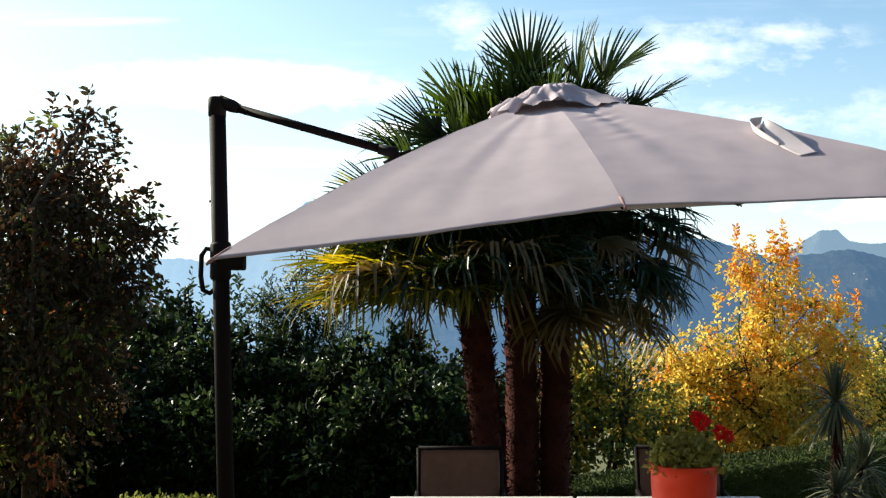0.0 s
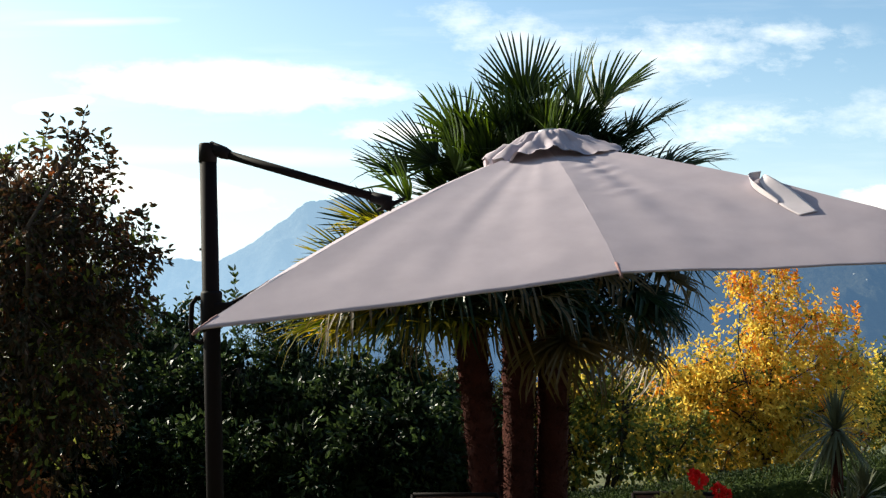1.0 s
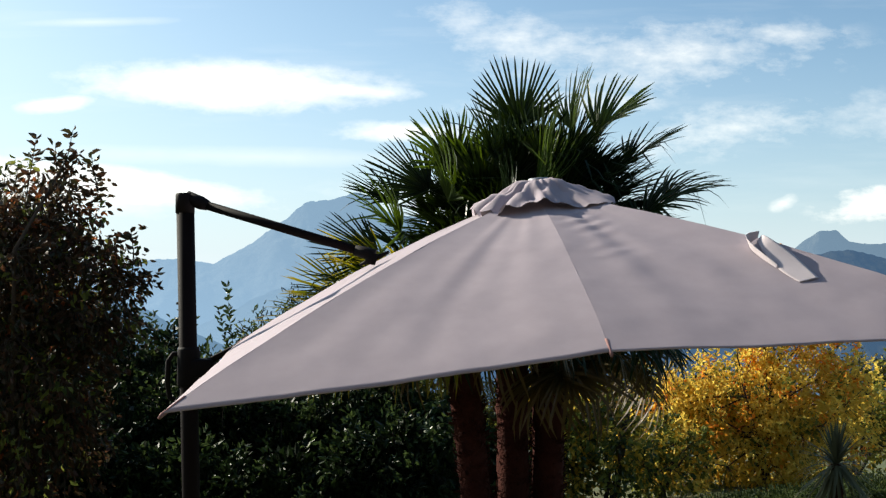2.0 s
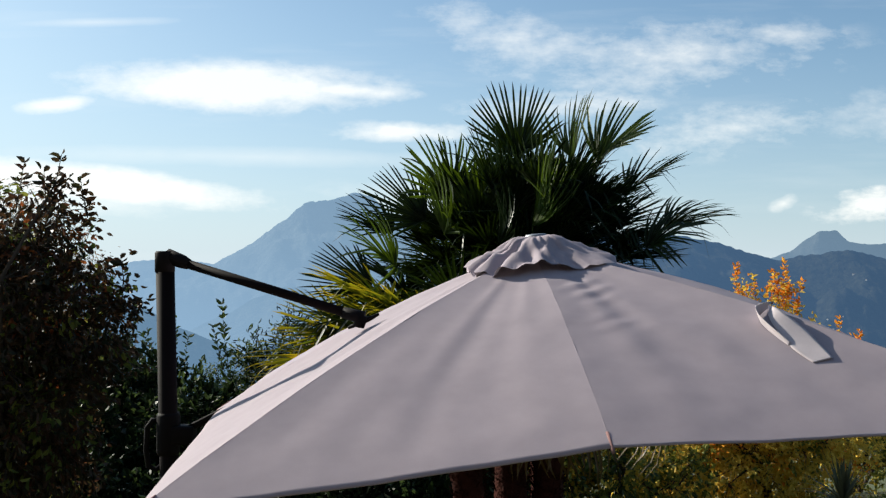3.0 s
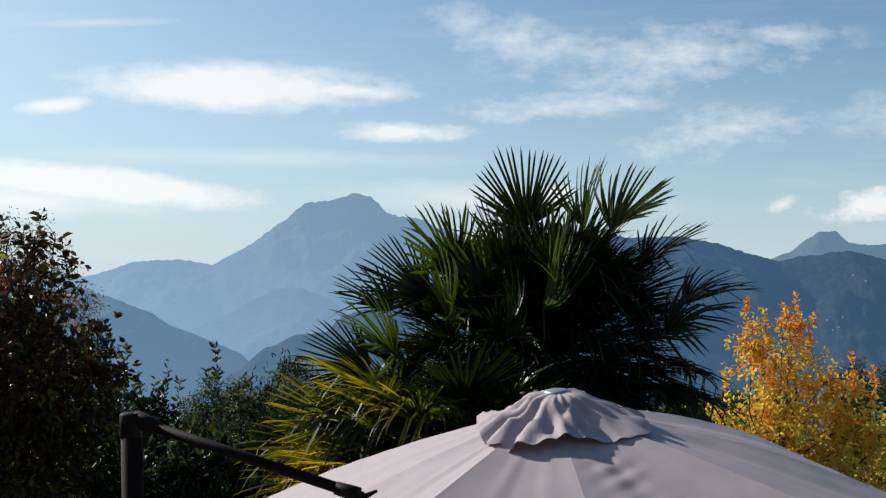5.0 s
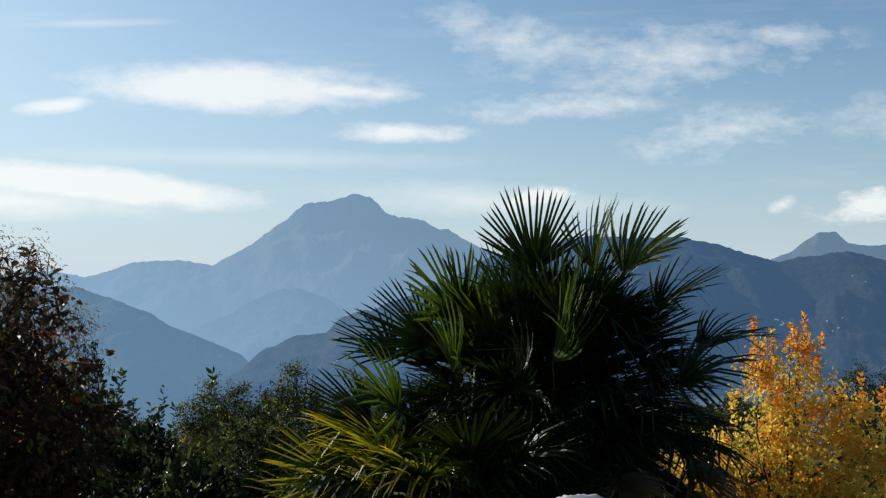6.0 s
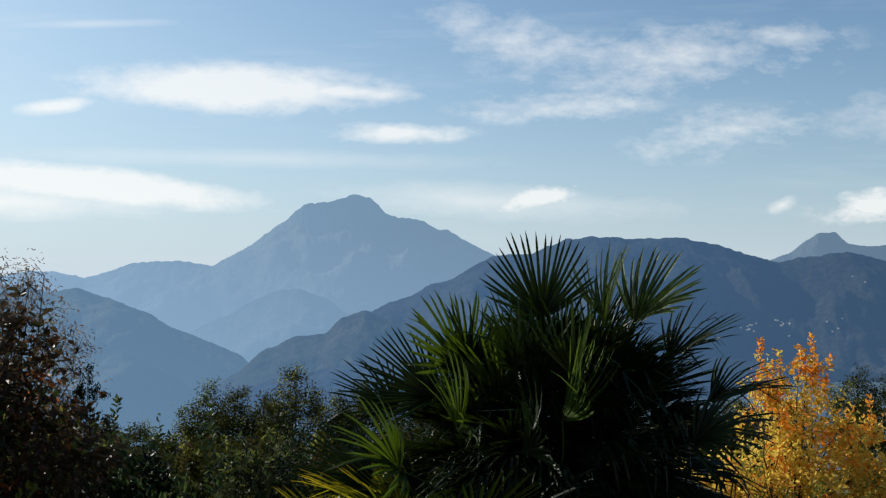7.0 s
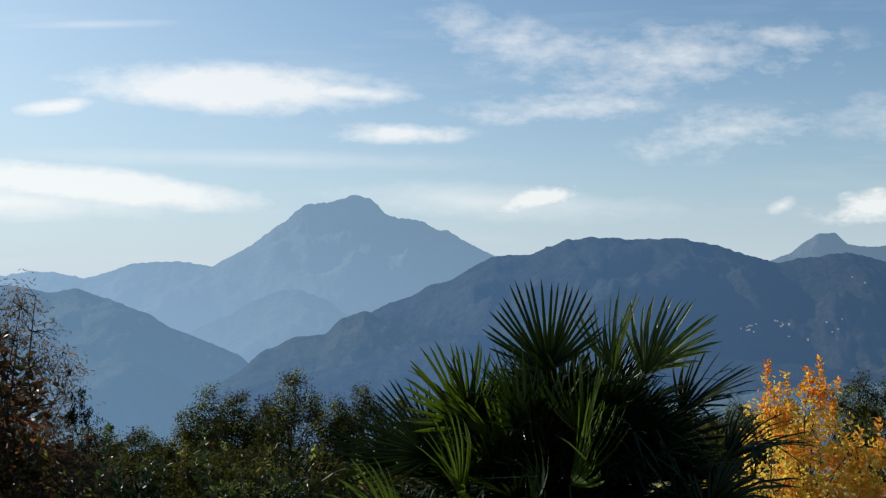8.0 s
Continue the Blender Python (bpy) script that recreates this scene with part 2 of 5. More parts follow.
M_FIBRE = mat("palm_trunk_fibre", (0.046, 0.013, 0.009), 0.95, vary=0.5, grain=40, bump=0.8, depth=0.03, gloss=0.1)
M_BARK = mat("grey_bark", (0.055, 0.040, 0.030), 0.9, vary=0.4, grain=25, bump=0.5, depth=0.02, gloss=0.1)
M_AUTUMN = mat("russet_leaf", (0.088, 0.038, 0.019), 0.45, bump=0.0, through_light=0.40, island=0.9, grain=8, second=(0.026, 0.030, 0.011), gloss=0.22)
M_LAUREL = mat("laurel_leaf", (0.022, 0.040, 0.011), 0.46, bump=0.0, through_light=0.22, island=0.9, grain=6, second=(0.006, 0.011, 0.004), gloss=0.12)
# Lighter leaf for young shoots, and a lit copy of the laurel leaf.
M_SPRIG = mat("lit_young_laurel_leaf", (0.085, 0.12, 0.032), 0.42, bump=0.0, through_light=0.35, island=0.9, grain=6, second=(0.03, 0.05, 0.015), gloss=0.35)
M_YELLOW = mat("yellow_leaf", (0.82, 0.63, 0.125), 0.55, bump=0.0, through_light=0.62, island=0.9, grain=5, second=(0.62, 0.40, 0.055), gloss=0.2)
M_ORANGE = mat("orange_leaf", (0.82, 0.45, 0.05), 0.55, bump=0.0, through_light=0.5, island=0.9, grain=5, second=(0.78, 0.27, 0.03), gloss=0.2)
M_OLIVE = mat("olive_leaf", (0.32, 0.31, 0.055), 0.5, bump=0.0, through_light=0.5, island=0.9, grain=5, second=(0.09, 0.115, 0.025), gloss=0.2)
M_RUST = mat("orange_russet_leaf", (0.42, 0.12, 0.03), 0.45, bump=0.0, through_light=0.4, island=0.9, grain=8, second=(0.16, 0.05, 0.02), gloss=0.2)
M_BOX = mat("clipped_hedge_leaf", (0.065, 0.085, 0.019), 0.6, bump=0.0, through_light=0.2, island=0.8, grain=6, second=(0.016, 0.028, 0.008), gloss=0.1)
M_YUCCA = mat("yucca_blade", (0.10, 0.105, 0.055), 0.6, vary=0.4, bump=0.0, through_light=0.2, island=0.5, gloss=0.2)
M_WOODS = mat("far_wood_leaf", (0.082, 0.072, 0.013), 0.7, bump=0.0, through_light=0.3, island=0.9, grain=0.3, second=(0.020, 0.026, 0.006), gloss=0.03)
M_WILLOW = mat("thin_willow_leaf", (0.30, 0.18, 0.085), 0.6, bump=0.0, through_light=0.45, island=0.9, grain=4, second=(0.13, 0.09, 0.045), gloss=0.2)
M_GRASS = mat("rough_grass", (0.075, 0.095, 0.026), 0.95, grain=9, bump=0.6, second=(0.05, 0.045, 0.018), depth=0.05)
M_STUCCO = mat("brown_render", (0.16, 0.125, 0.10), 0.9, vary=0.2, grain=12, bump=0.3)
# Half emission: walls and roofs glow so their shaded sides stay pale.
M_HOUSE = haze_glow_mat("far_white_render", (0.80, 0.78, 0.75), (0.55, 0.62, 0.72), 0.5, 0.5)
M_TILE = haze_glow_mat("far_roof_tile", (0.30, 0.22, 0.18), (0.25, 0.34, 0.45), 0.5, 0.5)


# ---- building helpers ----
def place(ob, parent):
    if parent is not None:
        ob.parent = parent
    return ob


def part(name, bm, material, parent=None, label="", smooth=True):
    me = bpy.data.meshes.new(name)
    bm.to_mesh(me)
    bm.free()
    me.materials.append(material)
    if smooth:
        me.polygons.foreach_set("use_smooth", [True] * len(me.polygons))
    ob = place(new(name, me), parent)
    return tagged(ob, label) if label else ob


def grid_mesh(name, verts, faces, material, smooth=False):
    """A mesh from numpy vertices (n, 3) and faces (m, 4)."""
    verts, faces = np.asarray(verts, np.float32), np.asarray(faces, np.int32)
    me = bpy.data.meshes.new(name)
    me.vertices.add(len(verts))
    me.vertices.foreach_set("co", verts.ravel())
    me.loops.add(faces.size)
    me.loops.foreach_set("vertex_index", faces.ravel())
    me.polygons.add(len(faces))
    me.polygons.foreach_set("loop_start", np.arange(0, faces.size, faces.shape[1], dtype=np.int32))
    me.update(calc_edges=True)
    me.polygons.foreach_set("use_smooth", [smooth] * len(faces))
    me.materials.append(material)
    return me


def np_part(name, verts, faces, material, parent=None, label="", smooth=False):
    ob = place(new(name, grid_mesh(name, verts, faces, material, smooth)), parent)
    return tagged(ob, label) if label else ob


def thing(name, at, label, category, group="", kind=""):
    ob = new(name)
    ob.location = at
    ob.empty_display_size = 0.1
    return tagged(ob, label, category, group, kind)


def tube(bm, pts, radii, sides=10, caps=True):
    """A round bar through the points, with a radius at each."""
    rings, pts = [], [Vector(p) for p in pts]
    side = None
    for i, p in enumerate(pts):
        d = (pts[min(i + 1, len(pts) - 1)] - pts[max(i - 1, 0)]).normalized()
        if side is None:
            side = d.orthogonal().normalized()
        side = (side - d * side.dot(d)).normalized()
        up = d.cross(side)
        r = radii[i] if isinstance(radii, (list, tuple)) else radii
        rings.append([bm.verts.new(p + (side * math.cos(2 * math.pi * k / sides) + up * math.sin(2 * math.pi * k / sides)) * r) for k in range(sides)])
    for a, b in zip(rings, rings[1:]):
        for k in range(sides):
            bm.faces.new((a[k], a[(k + 1) % sides], b[(k + 1) % sides], b[k]))
    if caps:
        bm.faces.new(rings[0][::-1])
        bm.faces.new(rings[-1])
    return bm


def box(bm, lo, hi, bevel=0.0):
    made = bmesh.ops.create_cube(bm, size=1)["verts"]
    lo, hi = Vector(lo), Vector(hi)
    for v in made:
        v.co = Vector([lo[i] + (v.co[i] + 0.5) * (hi[i] - lo[i]) for i in range(3)])
    if bevel:
        edges = list({e for v in made for e in v.link_edges})
        bmesh.ops.bevel(bm, geom=edges, offset=bevel, segments=2, affect="EDGES", profile=0.5)
    return bm


def turned(bm, profile, centre=(0, 0), sides=32):
    """A turned body from (radius, height) pairs."""
    rings = [[bm.verts.new((centre[0] + r * math.cos(2 * math.pi * k / sides), centre[1] + r * math.sin(2 * math.pi * k / sides), z)) for k in range(sides)] for r, z in profile]
    for a, b in zip(rings, rings[1:]):
        for k in range(sides):
            bm.faces.new((a[k], a[(k + 1) % sides], b[(k + 1) % sides], b[k]))
    bm.faces.new(rings[0][::-1])
    bm.faces.new(rings[-1])
    return bm


# ---- ground ----
def ground_height(x, y):
    d = max(0.0, y - 8.0)
    z = -0.30 * min(d, 5.0) - 0.10 * max(0.0, min(d, 13.0) - 5.0) - 0.165 * max(0.0, min(d, 52.0) - 13.0) - 0.215 * max(0.0, min(d, 2300.0) - 52.0)
    z += 0.006 * max(0.0, min(d, 30.0)) * x / (1 + abs(x) * 0.15)
    if y < -6:
        z += 0.10 * min(-6 - y, 600)
    fade = min(1.0, max(0.0, (d - 3) / 20.0))
    z += fade * 0.5 * noise.noise(Vector((x * 0.06, y * 0.06, 0))) + min(1.0, d / 400) * 14 * noise.noise(Vector((x * 0.004, y * 0.004, 3)))
    return z


def make_ground():
    rings = [0.0] + [1.2 * 1.105 ** k for k in range(84)]
    spokes = 160
    v = [(0.0, 3.0, 0.0)]
    for r in rings[1:]:
        for k in range(spokes):
            a = 2 * math.pi * k / spokes
            x, y = r * math.sin(a), 3.0 + r * math.cos(a)
            v.append((x, y, ground_height(x, y)))
    f = []
    for i in range(len(rings) - 2):
        for k in range(spokes):
            a, b = 1 + i * spokes, 1 + (i + 1) * spokes
            f.append((a + k, a + (k + 1) % spokes, b + (k + 1) % spokes, b + k))
    for k in range(0, spokes, 2):
        f.append((0, 1 + (k + 2) % spokes, 1 + k + 1, 1 + k))
    g = np_part("ground", v, f, M_GRASS, smooth=True)
    tagged(g, "rough autumn grass falling away down the hillside", "ground", kind="structure")


make_ground()


# ---- unseen wall and eave, added to block sky light ----
def sky_blocker():
    bm = bmesh.new()
    # stands behind the camera only to darken surfaces that face it
    box(bm, (-13, -4.3, -0.3), (13, -3.9, 7.6), 0.02)
    wall = part("wall_house", bm, M_STUCCO, smooth=False)
    tagged(wall, "unseen plain brown wall added to block sky light from behind", "wall", kind="structure")
    bm = bmesh.new()
    box(bm, (-13.6, -6.0, 7.6), (13.6, -2.6, 7.85), 0.03)
    eave = part("eave_house", bm, M_STUCCO, smooth=False)
    tagged(eave, "unseen plain slab added over the light-blocking wall", "roof", kind="structure")


sky_blocker()


# ---- mountains ----
SLOPES = {}


def ridge(name, label, far, foot, line, low, material, rough, seed, cols=380, rows=64, crag=0.0024):
    """A mountain chain: its crest runs through the points (across, up) at the distance far and falls to the height low at foot."""
    us, vs = [p[0] for p in line], [p[1] for p in line]
    v = []
    for i in range(cols + 1):
        u = us[0] + (us[-1] - us[0]) * i / cols
        k = max(j for j in range(len(us)) if us[j] <= u + 1e-9)
        k = min(k, len(us) - 2)
        s = (u - us[k]) / (us[k + 1] - us[k])
        s = s * s * (3 - 2 * s) * 0.5 + s * 0.5
        top = (vs[k] + (vs[k + 1] - vs[k]) * s) * far + 3
        for j in range(rows + 1):
            q = j / rows
            d = far + (foot - far) * q
            x = u * far * (1 - 0.25 * q) + 0.03 * far * q * noise.noise(Vector((u * 9, seed, q)))
            fall = q ** 0.9
            z = top + (low - top) * fall
            w = math.sin(math.pi * min(1.0, q * 1.02)) ** 0.7
            warp = 90 * noise.noise(Vector((x * 0.0016, d * 0.0016, seed)))
            p = Vector(((x + warp) / (far * 0.16), (d + warp) / (far * 0.19), seed * 1.7))
            spur = noise.ridged_multi_fractal(p, 0.95, 2.1, 4, 1.0, 2.0) - 1.1
            z += (top - low) * 0.27 * w * spur * rough
            z += far * crag * (noise.fractal(Vector((x * 0.013, d * 0.013, seed)), 0.7, 2.0, 5)) * (0.45 + 0.55 * w)
            z += far * crag * 0.35 * noise.noise(Vector((x * 0.045, d * 0.045, seed))) * (0.5 + 0.5 * w)
            v.append((x, d, z))
    n = rows + 1
    f = [(i * n + j, i * n + j + 1, (i + 1) * n + j + 1, (i + 1) * n + j) for i in range(cols) for j in range(rows)]
    ob = np_part(name, v, f, material, smooth=True)
    SLOPES[name] = np.array(v)
    return tagged(ob, label, "mountain", kind="structure")



# Each ridge carries its own haze as glow: colour, then share.
M_FAR = haze_glow_mat("far_rock_slope", (0.105, 0.11, 0.10), (0.275, 0.425, 0.61), 0.82, 0.020, 0.10, -0.06, 2.0)
M_RIGHT = haze_glow_mat("wooded_slope", (0.062, 0.064, 0.046), (0.098, 0.194, 0.358), 0.69, 0.045, 0.0, 0.05, 1.6)
M_MID = haze_glow_mat("hazy_wooded_slope", (0.11, 0.115, 0.08), (0.154, 0.268, 0.415), 0.71, 0.045, relief=1.8)
M_FAR_WOODS = haze_glow_mat("far_wooded_slope", (0.12, 0.12, 0.09), (0.25, 0.395, 0.575), 0.80, 0.035, 0.10, -0.04, 1.8)
M_NEAR = haze_glow_mat("near_wooded_slope", (0.085, 0.086, 0.06), (0.106, 0.202, 0.342), 0.66, 0.05, relief=1.8)


def way(*pairs):
    """Sight lines, as tangents across and up, from bearings in thousandths."""
    return [(a / 1000, b / 1000) for a, b in pairs]


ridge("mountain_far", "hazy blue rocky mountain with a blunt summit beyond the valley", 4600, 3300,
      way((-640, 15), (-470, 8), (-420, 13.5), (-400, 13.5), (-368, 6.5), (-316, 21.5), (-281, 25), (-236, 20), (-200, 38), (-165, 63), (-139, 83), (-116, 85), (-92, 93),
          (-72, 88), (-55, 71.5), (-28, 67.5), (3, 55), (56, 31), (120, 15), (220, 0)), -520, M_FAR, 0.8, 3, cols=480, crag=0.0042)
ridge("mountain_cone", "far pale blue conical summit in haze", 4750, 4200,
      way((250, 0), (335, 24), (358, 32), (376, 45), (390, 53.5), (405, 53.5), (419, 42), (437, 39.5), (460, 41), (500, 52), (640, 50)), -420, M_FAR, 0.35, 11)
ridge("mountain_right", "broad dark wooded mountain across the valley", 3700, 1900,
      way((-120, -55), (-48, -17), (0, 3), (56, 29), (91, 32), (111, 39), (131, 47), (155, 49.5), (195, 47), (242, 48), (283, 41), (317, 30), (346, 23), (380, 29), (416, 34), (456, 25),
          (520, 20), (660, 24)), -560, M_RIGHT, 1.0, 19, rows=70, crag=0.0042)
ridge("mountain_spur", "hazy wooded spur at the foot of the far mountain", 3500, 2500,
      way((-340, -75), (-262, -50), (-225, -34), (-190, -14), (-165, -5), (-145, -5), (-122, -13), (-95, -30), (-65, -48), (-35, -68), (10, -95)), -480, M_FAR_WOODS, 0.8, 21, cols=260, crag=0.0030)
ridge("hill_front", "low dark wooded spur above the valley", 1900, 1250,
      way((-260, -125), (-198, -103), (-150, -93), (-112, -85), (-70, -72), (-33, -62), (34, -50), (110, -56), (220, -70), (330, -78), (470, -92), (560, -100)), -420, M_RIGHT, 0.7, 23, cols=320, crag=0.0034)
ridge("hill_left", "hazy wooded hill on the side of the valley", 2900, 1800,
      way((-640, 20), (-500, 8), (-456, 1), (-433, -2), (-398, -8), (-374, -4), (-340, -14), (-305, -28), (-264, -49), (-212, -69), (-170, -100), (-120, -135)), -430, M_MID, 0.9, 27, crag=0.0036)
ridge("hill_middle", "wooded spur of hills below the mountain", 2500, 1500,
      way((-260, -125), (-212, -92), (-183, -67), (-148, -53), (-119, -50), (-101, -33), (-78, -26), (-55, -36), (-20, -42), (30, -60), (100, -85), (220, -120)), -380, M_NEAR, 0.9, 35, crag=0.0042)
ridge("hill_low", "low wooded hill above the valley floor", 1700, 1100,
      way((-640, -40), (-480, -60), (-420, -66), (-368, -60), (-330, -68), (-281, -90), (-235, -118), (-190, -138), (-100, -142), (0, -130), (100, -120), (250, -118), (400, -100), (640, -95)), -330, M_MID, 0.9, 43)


# ---- leaves and branches ----
def leaf_field(spots, aims, size, wide, rng, droop=0.3, loose=0.9, fold=0.25, plain=False):
    """Folded pointed leaves at the spots; aims: the way each leaf points before it is loosened."""
    n = len(spots)
    aim = np.asarray(aims) + rng.normal(0, loose, (n, 3)) * 0.6
    aim[:, 2] -= droop
    aim /= np.linalg.norm(aim, axis=1)[:, None] + 1e-9
    side = np.cross(aim, rng.normal(0, 1, (n, 3)))
    side /= np.linalg.norm(side, axis=1)[:, None] + 1e-9
    up = np.cross(side, aim)
    s = size * rng.uniform(0.65, 1.3, n)[:, None]
    w = s * wide
    base = np.asarray(spots)
    tip_bend = -0.12 * s * up
    if plain:   # one pointed face, for far trees
        v = np.stack([base, base + aim * s * 0.45 + side * w * 0.5, base + aim * s, base + aim * s * 0.45 - side * w * 0.5], axis=1).reshape(-1, 3)
        return v, np.arange(n)[:, None] * 4 + np.arange(4)
    v = np.stack([base,
                  base + aim * s * 0.30 + side * w * 0.46 + up * w * fold,
                  base + aim * s * 0.68 + side * w * 0.38 + up * w * fold,
                  base + aim * s + tip_bend,
                  base + aim * s * 0.68 - side * w * 0.38 + up * w * fold,
                  base + aim * s * 0.30 - side * w * 0.46 + up * w * fold], axis=1).reshape(-1, 3)
    k = np.arange(n)[:, None] * 6
    f = np.concatenate([k + np.array([0, 1, 2, 3]), k + np.array([0, 3, 4, 5])])
    return v, f


def in_lobes(lobes, n, rng, shell=0.35):
    """Points in a set of ellipsoids (x, y, z, rx, ry, rz), more of them near the outside."""
    vol = np.array([b[3] * b[4] * b[5] for b in lobes]) ** 0.8
    pick = rng.choice(len(lobes), n, p=vol / vol.sum())
    d = rng.normal(0, 1, (n, 3))
    d /= np.linalg.norm(d, axis=1)[:, None]
    r = rng.uniform(0, 1, n) ** shell
    b = np.array(lobes, float)[pick]
    return b[:, :3] + d * r[:, None] * b[:, 3:], d


def grow(name, at, label, category, lobes, twigs, leaves, size, wide, leaf_mats, seed, trunk_r=0.1, droop=0.3, twig_len=0.35, stems=1, bark=None, shell=0.35, group="", spread=0.06, fill=0, shoots=(), plain=False):
    """A tree or shrub: tapered stems, limbs towards the lobes, twigs, and leaves along the twigs."""
    rng = np.random.default_rng(seed)
    root = thing(name, at, label, category, group)
    origin = np.array(at, float)
    lobes = [(*(np.array(b[:3]) - origin), *b[3:]) for b in lobes]
    bark = bark or M_BARK
    ends, outs = in_lobes(lobes, twigs, rng, shell)
    mids = np.array([b[:3] for b in lobes])
    limb_bm = []
    for s in range(stems):
        foot = Vector((rng.normal(0, 0.15 * (stems > 1)), rng.normal(0, 0.15 * (stems > 1)), -0.1))
        goal = Vector(mids[:, :3].mean(0)) + Vector(rng.normal(0, 0.25, 3)) * (stems > 1)
        pts = [foot + (goal - foot) * q + Vector((rng.normal(0, 0.05), rng.normal(0, 0.05), 0)) * (q > 0) for q in (0, 0.25, 0.5, 0.75, 1.0)]
        limb_bm.append(pts)
        bm = bmesh.new()
        tube(bm, pts, [trunk_r * (1 - 0.75 * q) for q in (0, 0.25, 0.5, 0.75, 1.0)], 10)
        part("trunk", bm, bark, root)
    hubs = []
    bm = bmesh.new()
    for b in lobes:
        stem = limb_bm[int(rng.integers(len(limb_bm)))]
        a = stem[1].lerp(stem[4], float(rng.uniform(0.15, 0.9)))
        c = Vector(b[:3])
        for q in range(3):
            goal = c + Vector(rng.normal(0, 1, 3)) * min(b[3:]) * 0.4
            mid = a.lerp(goal, 0.5) + Vector(rng.normal(0, 0.12, 3)) * (goal - a).length
            tube(bm, [a, mid, goal], [trunk_r * 0.4, trunk_r * 0.27, trunk_r * 0.1], 6, caps=False)
            hubs += [(mid, trunk_r * 0.22), (goal, trunk_r * 0.1), (a.lerp(mid, 0.6), trunk_r * 0.2), (mid.lerp(goal, 0.5), trunk_r * 0.15)]
    spots = np.array([h[0][:] for h in hubs])
    thin = max(0.0025, min(0.012, trunk_r * 0.06))
    for e in ends[: min(twigs, 900)]:
        k = int(np.argmin(((spots - e) ** 2).sum(1) + rng.uniform(0, 0.1)))
        a, goal = hubs[k][0], Vector(e)
        mid = a.lerp(goal, 0.55) + Vector((rng.normal(0, 0.06), rng.normal(0, 0.06), 0.08)) * (goal - a).length
        tube(bm, [a, mid, goal], [thin * 2, thin * 1.4, thin * 0.6], 4, caps=False)
    part("limb", bm, bark, root)
    rise = (ends[:, 2] - ends[:, 2].mean()) / (ends[:, 2].std() + 1e-6)
    share = np.stack([m[1] * np.exp((m[2] if len(m) > 2 else 0.0) * rise) for m in leaf_mats], 1)
    share /= share.sum(1)[:, None]
    owner = (share.cumsum(1) < rng.uniform(0, 1, twigs)[:, None]).sum(1).clip(0, len(leaf_mats) - 1)
    per = max(1, leaves // twigs)
    for i, (ma, *_) in enumerate(leaf_mats):
        mine = np.where(owner == i)[0]
        if not len(mine):
            continue
        t = rng.uniform(-0.55, 0.45, (len(mine), per, 1))
        lean = outs[mine] + rng.normal(0, 0.5, (len(mine), 3)) - np.array([0, 0, droop * 0.6])
        lean /= np.linalg.norm(lean, axis=1)[:, None]
        p = ends[mine][:, None, :] + lean[:, None, :] * t * twig_len + rng.normal(0, spread, (len(mine), per, 3))
        aims = np.repeat(lean[:, None, :], per, 1)
        v, f = leaf_field(p.reshape(-1, 3), aims.reshape(-1, 3), size, wide, rng, droop, plain=plain)
        crown = np_part("crown", v, f, ma, root)
        tagged(crown, kind="stuff")
    if fill:   # larger leaves added deep inside to block light
        p, d = in_lobes([(*b[:3], *(0.78 * r for r in b[3:])) for b in lobes], fill, rng, 0.6)
        v, f = leaf_field(p, d, size * 1.6, wide * 1.4, rng, droop)
        tagged(np_part("inner_leaves", v, f, leaf_mats[0][0], root), kind="stuff")
    for x, y, z, tall, ma in shoots:   # young upright shoots over the crown: tip, length
        tip = Vector((x, y, z)) - Vector(at)
        lean = Vector((rng.normal(0, 0.12), rng.normal(0, 0.12), -1)) * tall
        line = [tip + lean, tip + lean * 0.5 + Vector(rng.normal(0, 0.03, 3)) * tall, tip]
        bm = bmesh.new()
        tube(bm, line, [thin * 1.6, thin * 1.2, thin * 0.5], 5, caps=False)
        shoot = part("shoot", bm, bark, root)
        k = int(tall / size * 3.8)
        q = np.sort(rng.uniform(0.05, 1.0, k))
        p = np.array([(line[0].lerp(line[1], 2 * a) if a < 0.5 else line[1].lerp(line[2], 2 * a - 1))[:] for a in q])
        turn = np.arange(k) * 2.4
        out = np.stack([np.cos(turn), np.sin(turn), np.full(k, 0.75)], 1)
        v, f = leaf_field(p, out, size * 1.15, wide, rng, droop * 0.5, 0.35)
        tagged(np_part("shoot_leaves", v, f, ma, shoot), kind="stuff")
    return root


# ---- umbrella ----
HUB = Vector((0.57, 5.275, 2.885))
TURN = Euler((radians(2.6), radians(-5.0), radians(2.4))).to_matrix()
HALF_X, HALF_Y, DROP_MID, DROP_CORNER = 1.592, 1.592, 0.645, 0.714


def rim_points():
    pts = []
    for a, b in ((-1, -1), (0, -1), (1, -1), (1, 0), (1, 1), (0, 1), (-1, 1), (-1, 0)):
        held = 0.055 * (a + b > 0)
        pts.append(Vector((a * HALF_X, b * HALF_Y, held - (DROP_CORNER if a and b else DROP_MID))))
    return pts


RIM = rim_points()


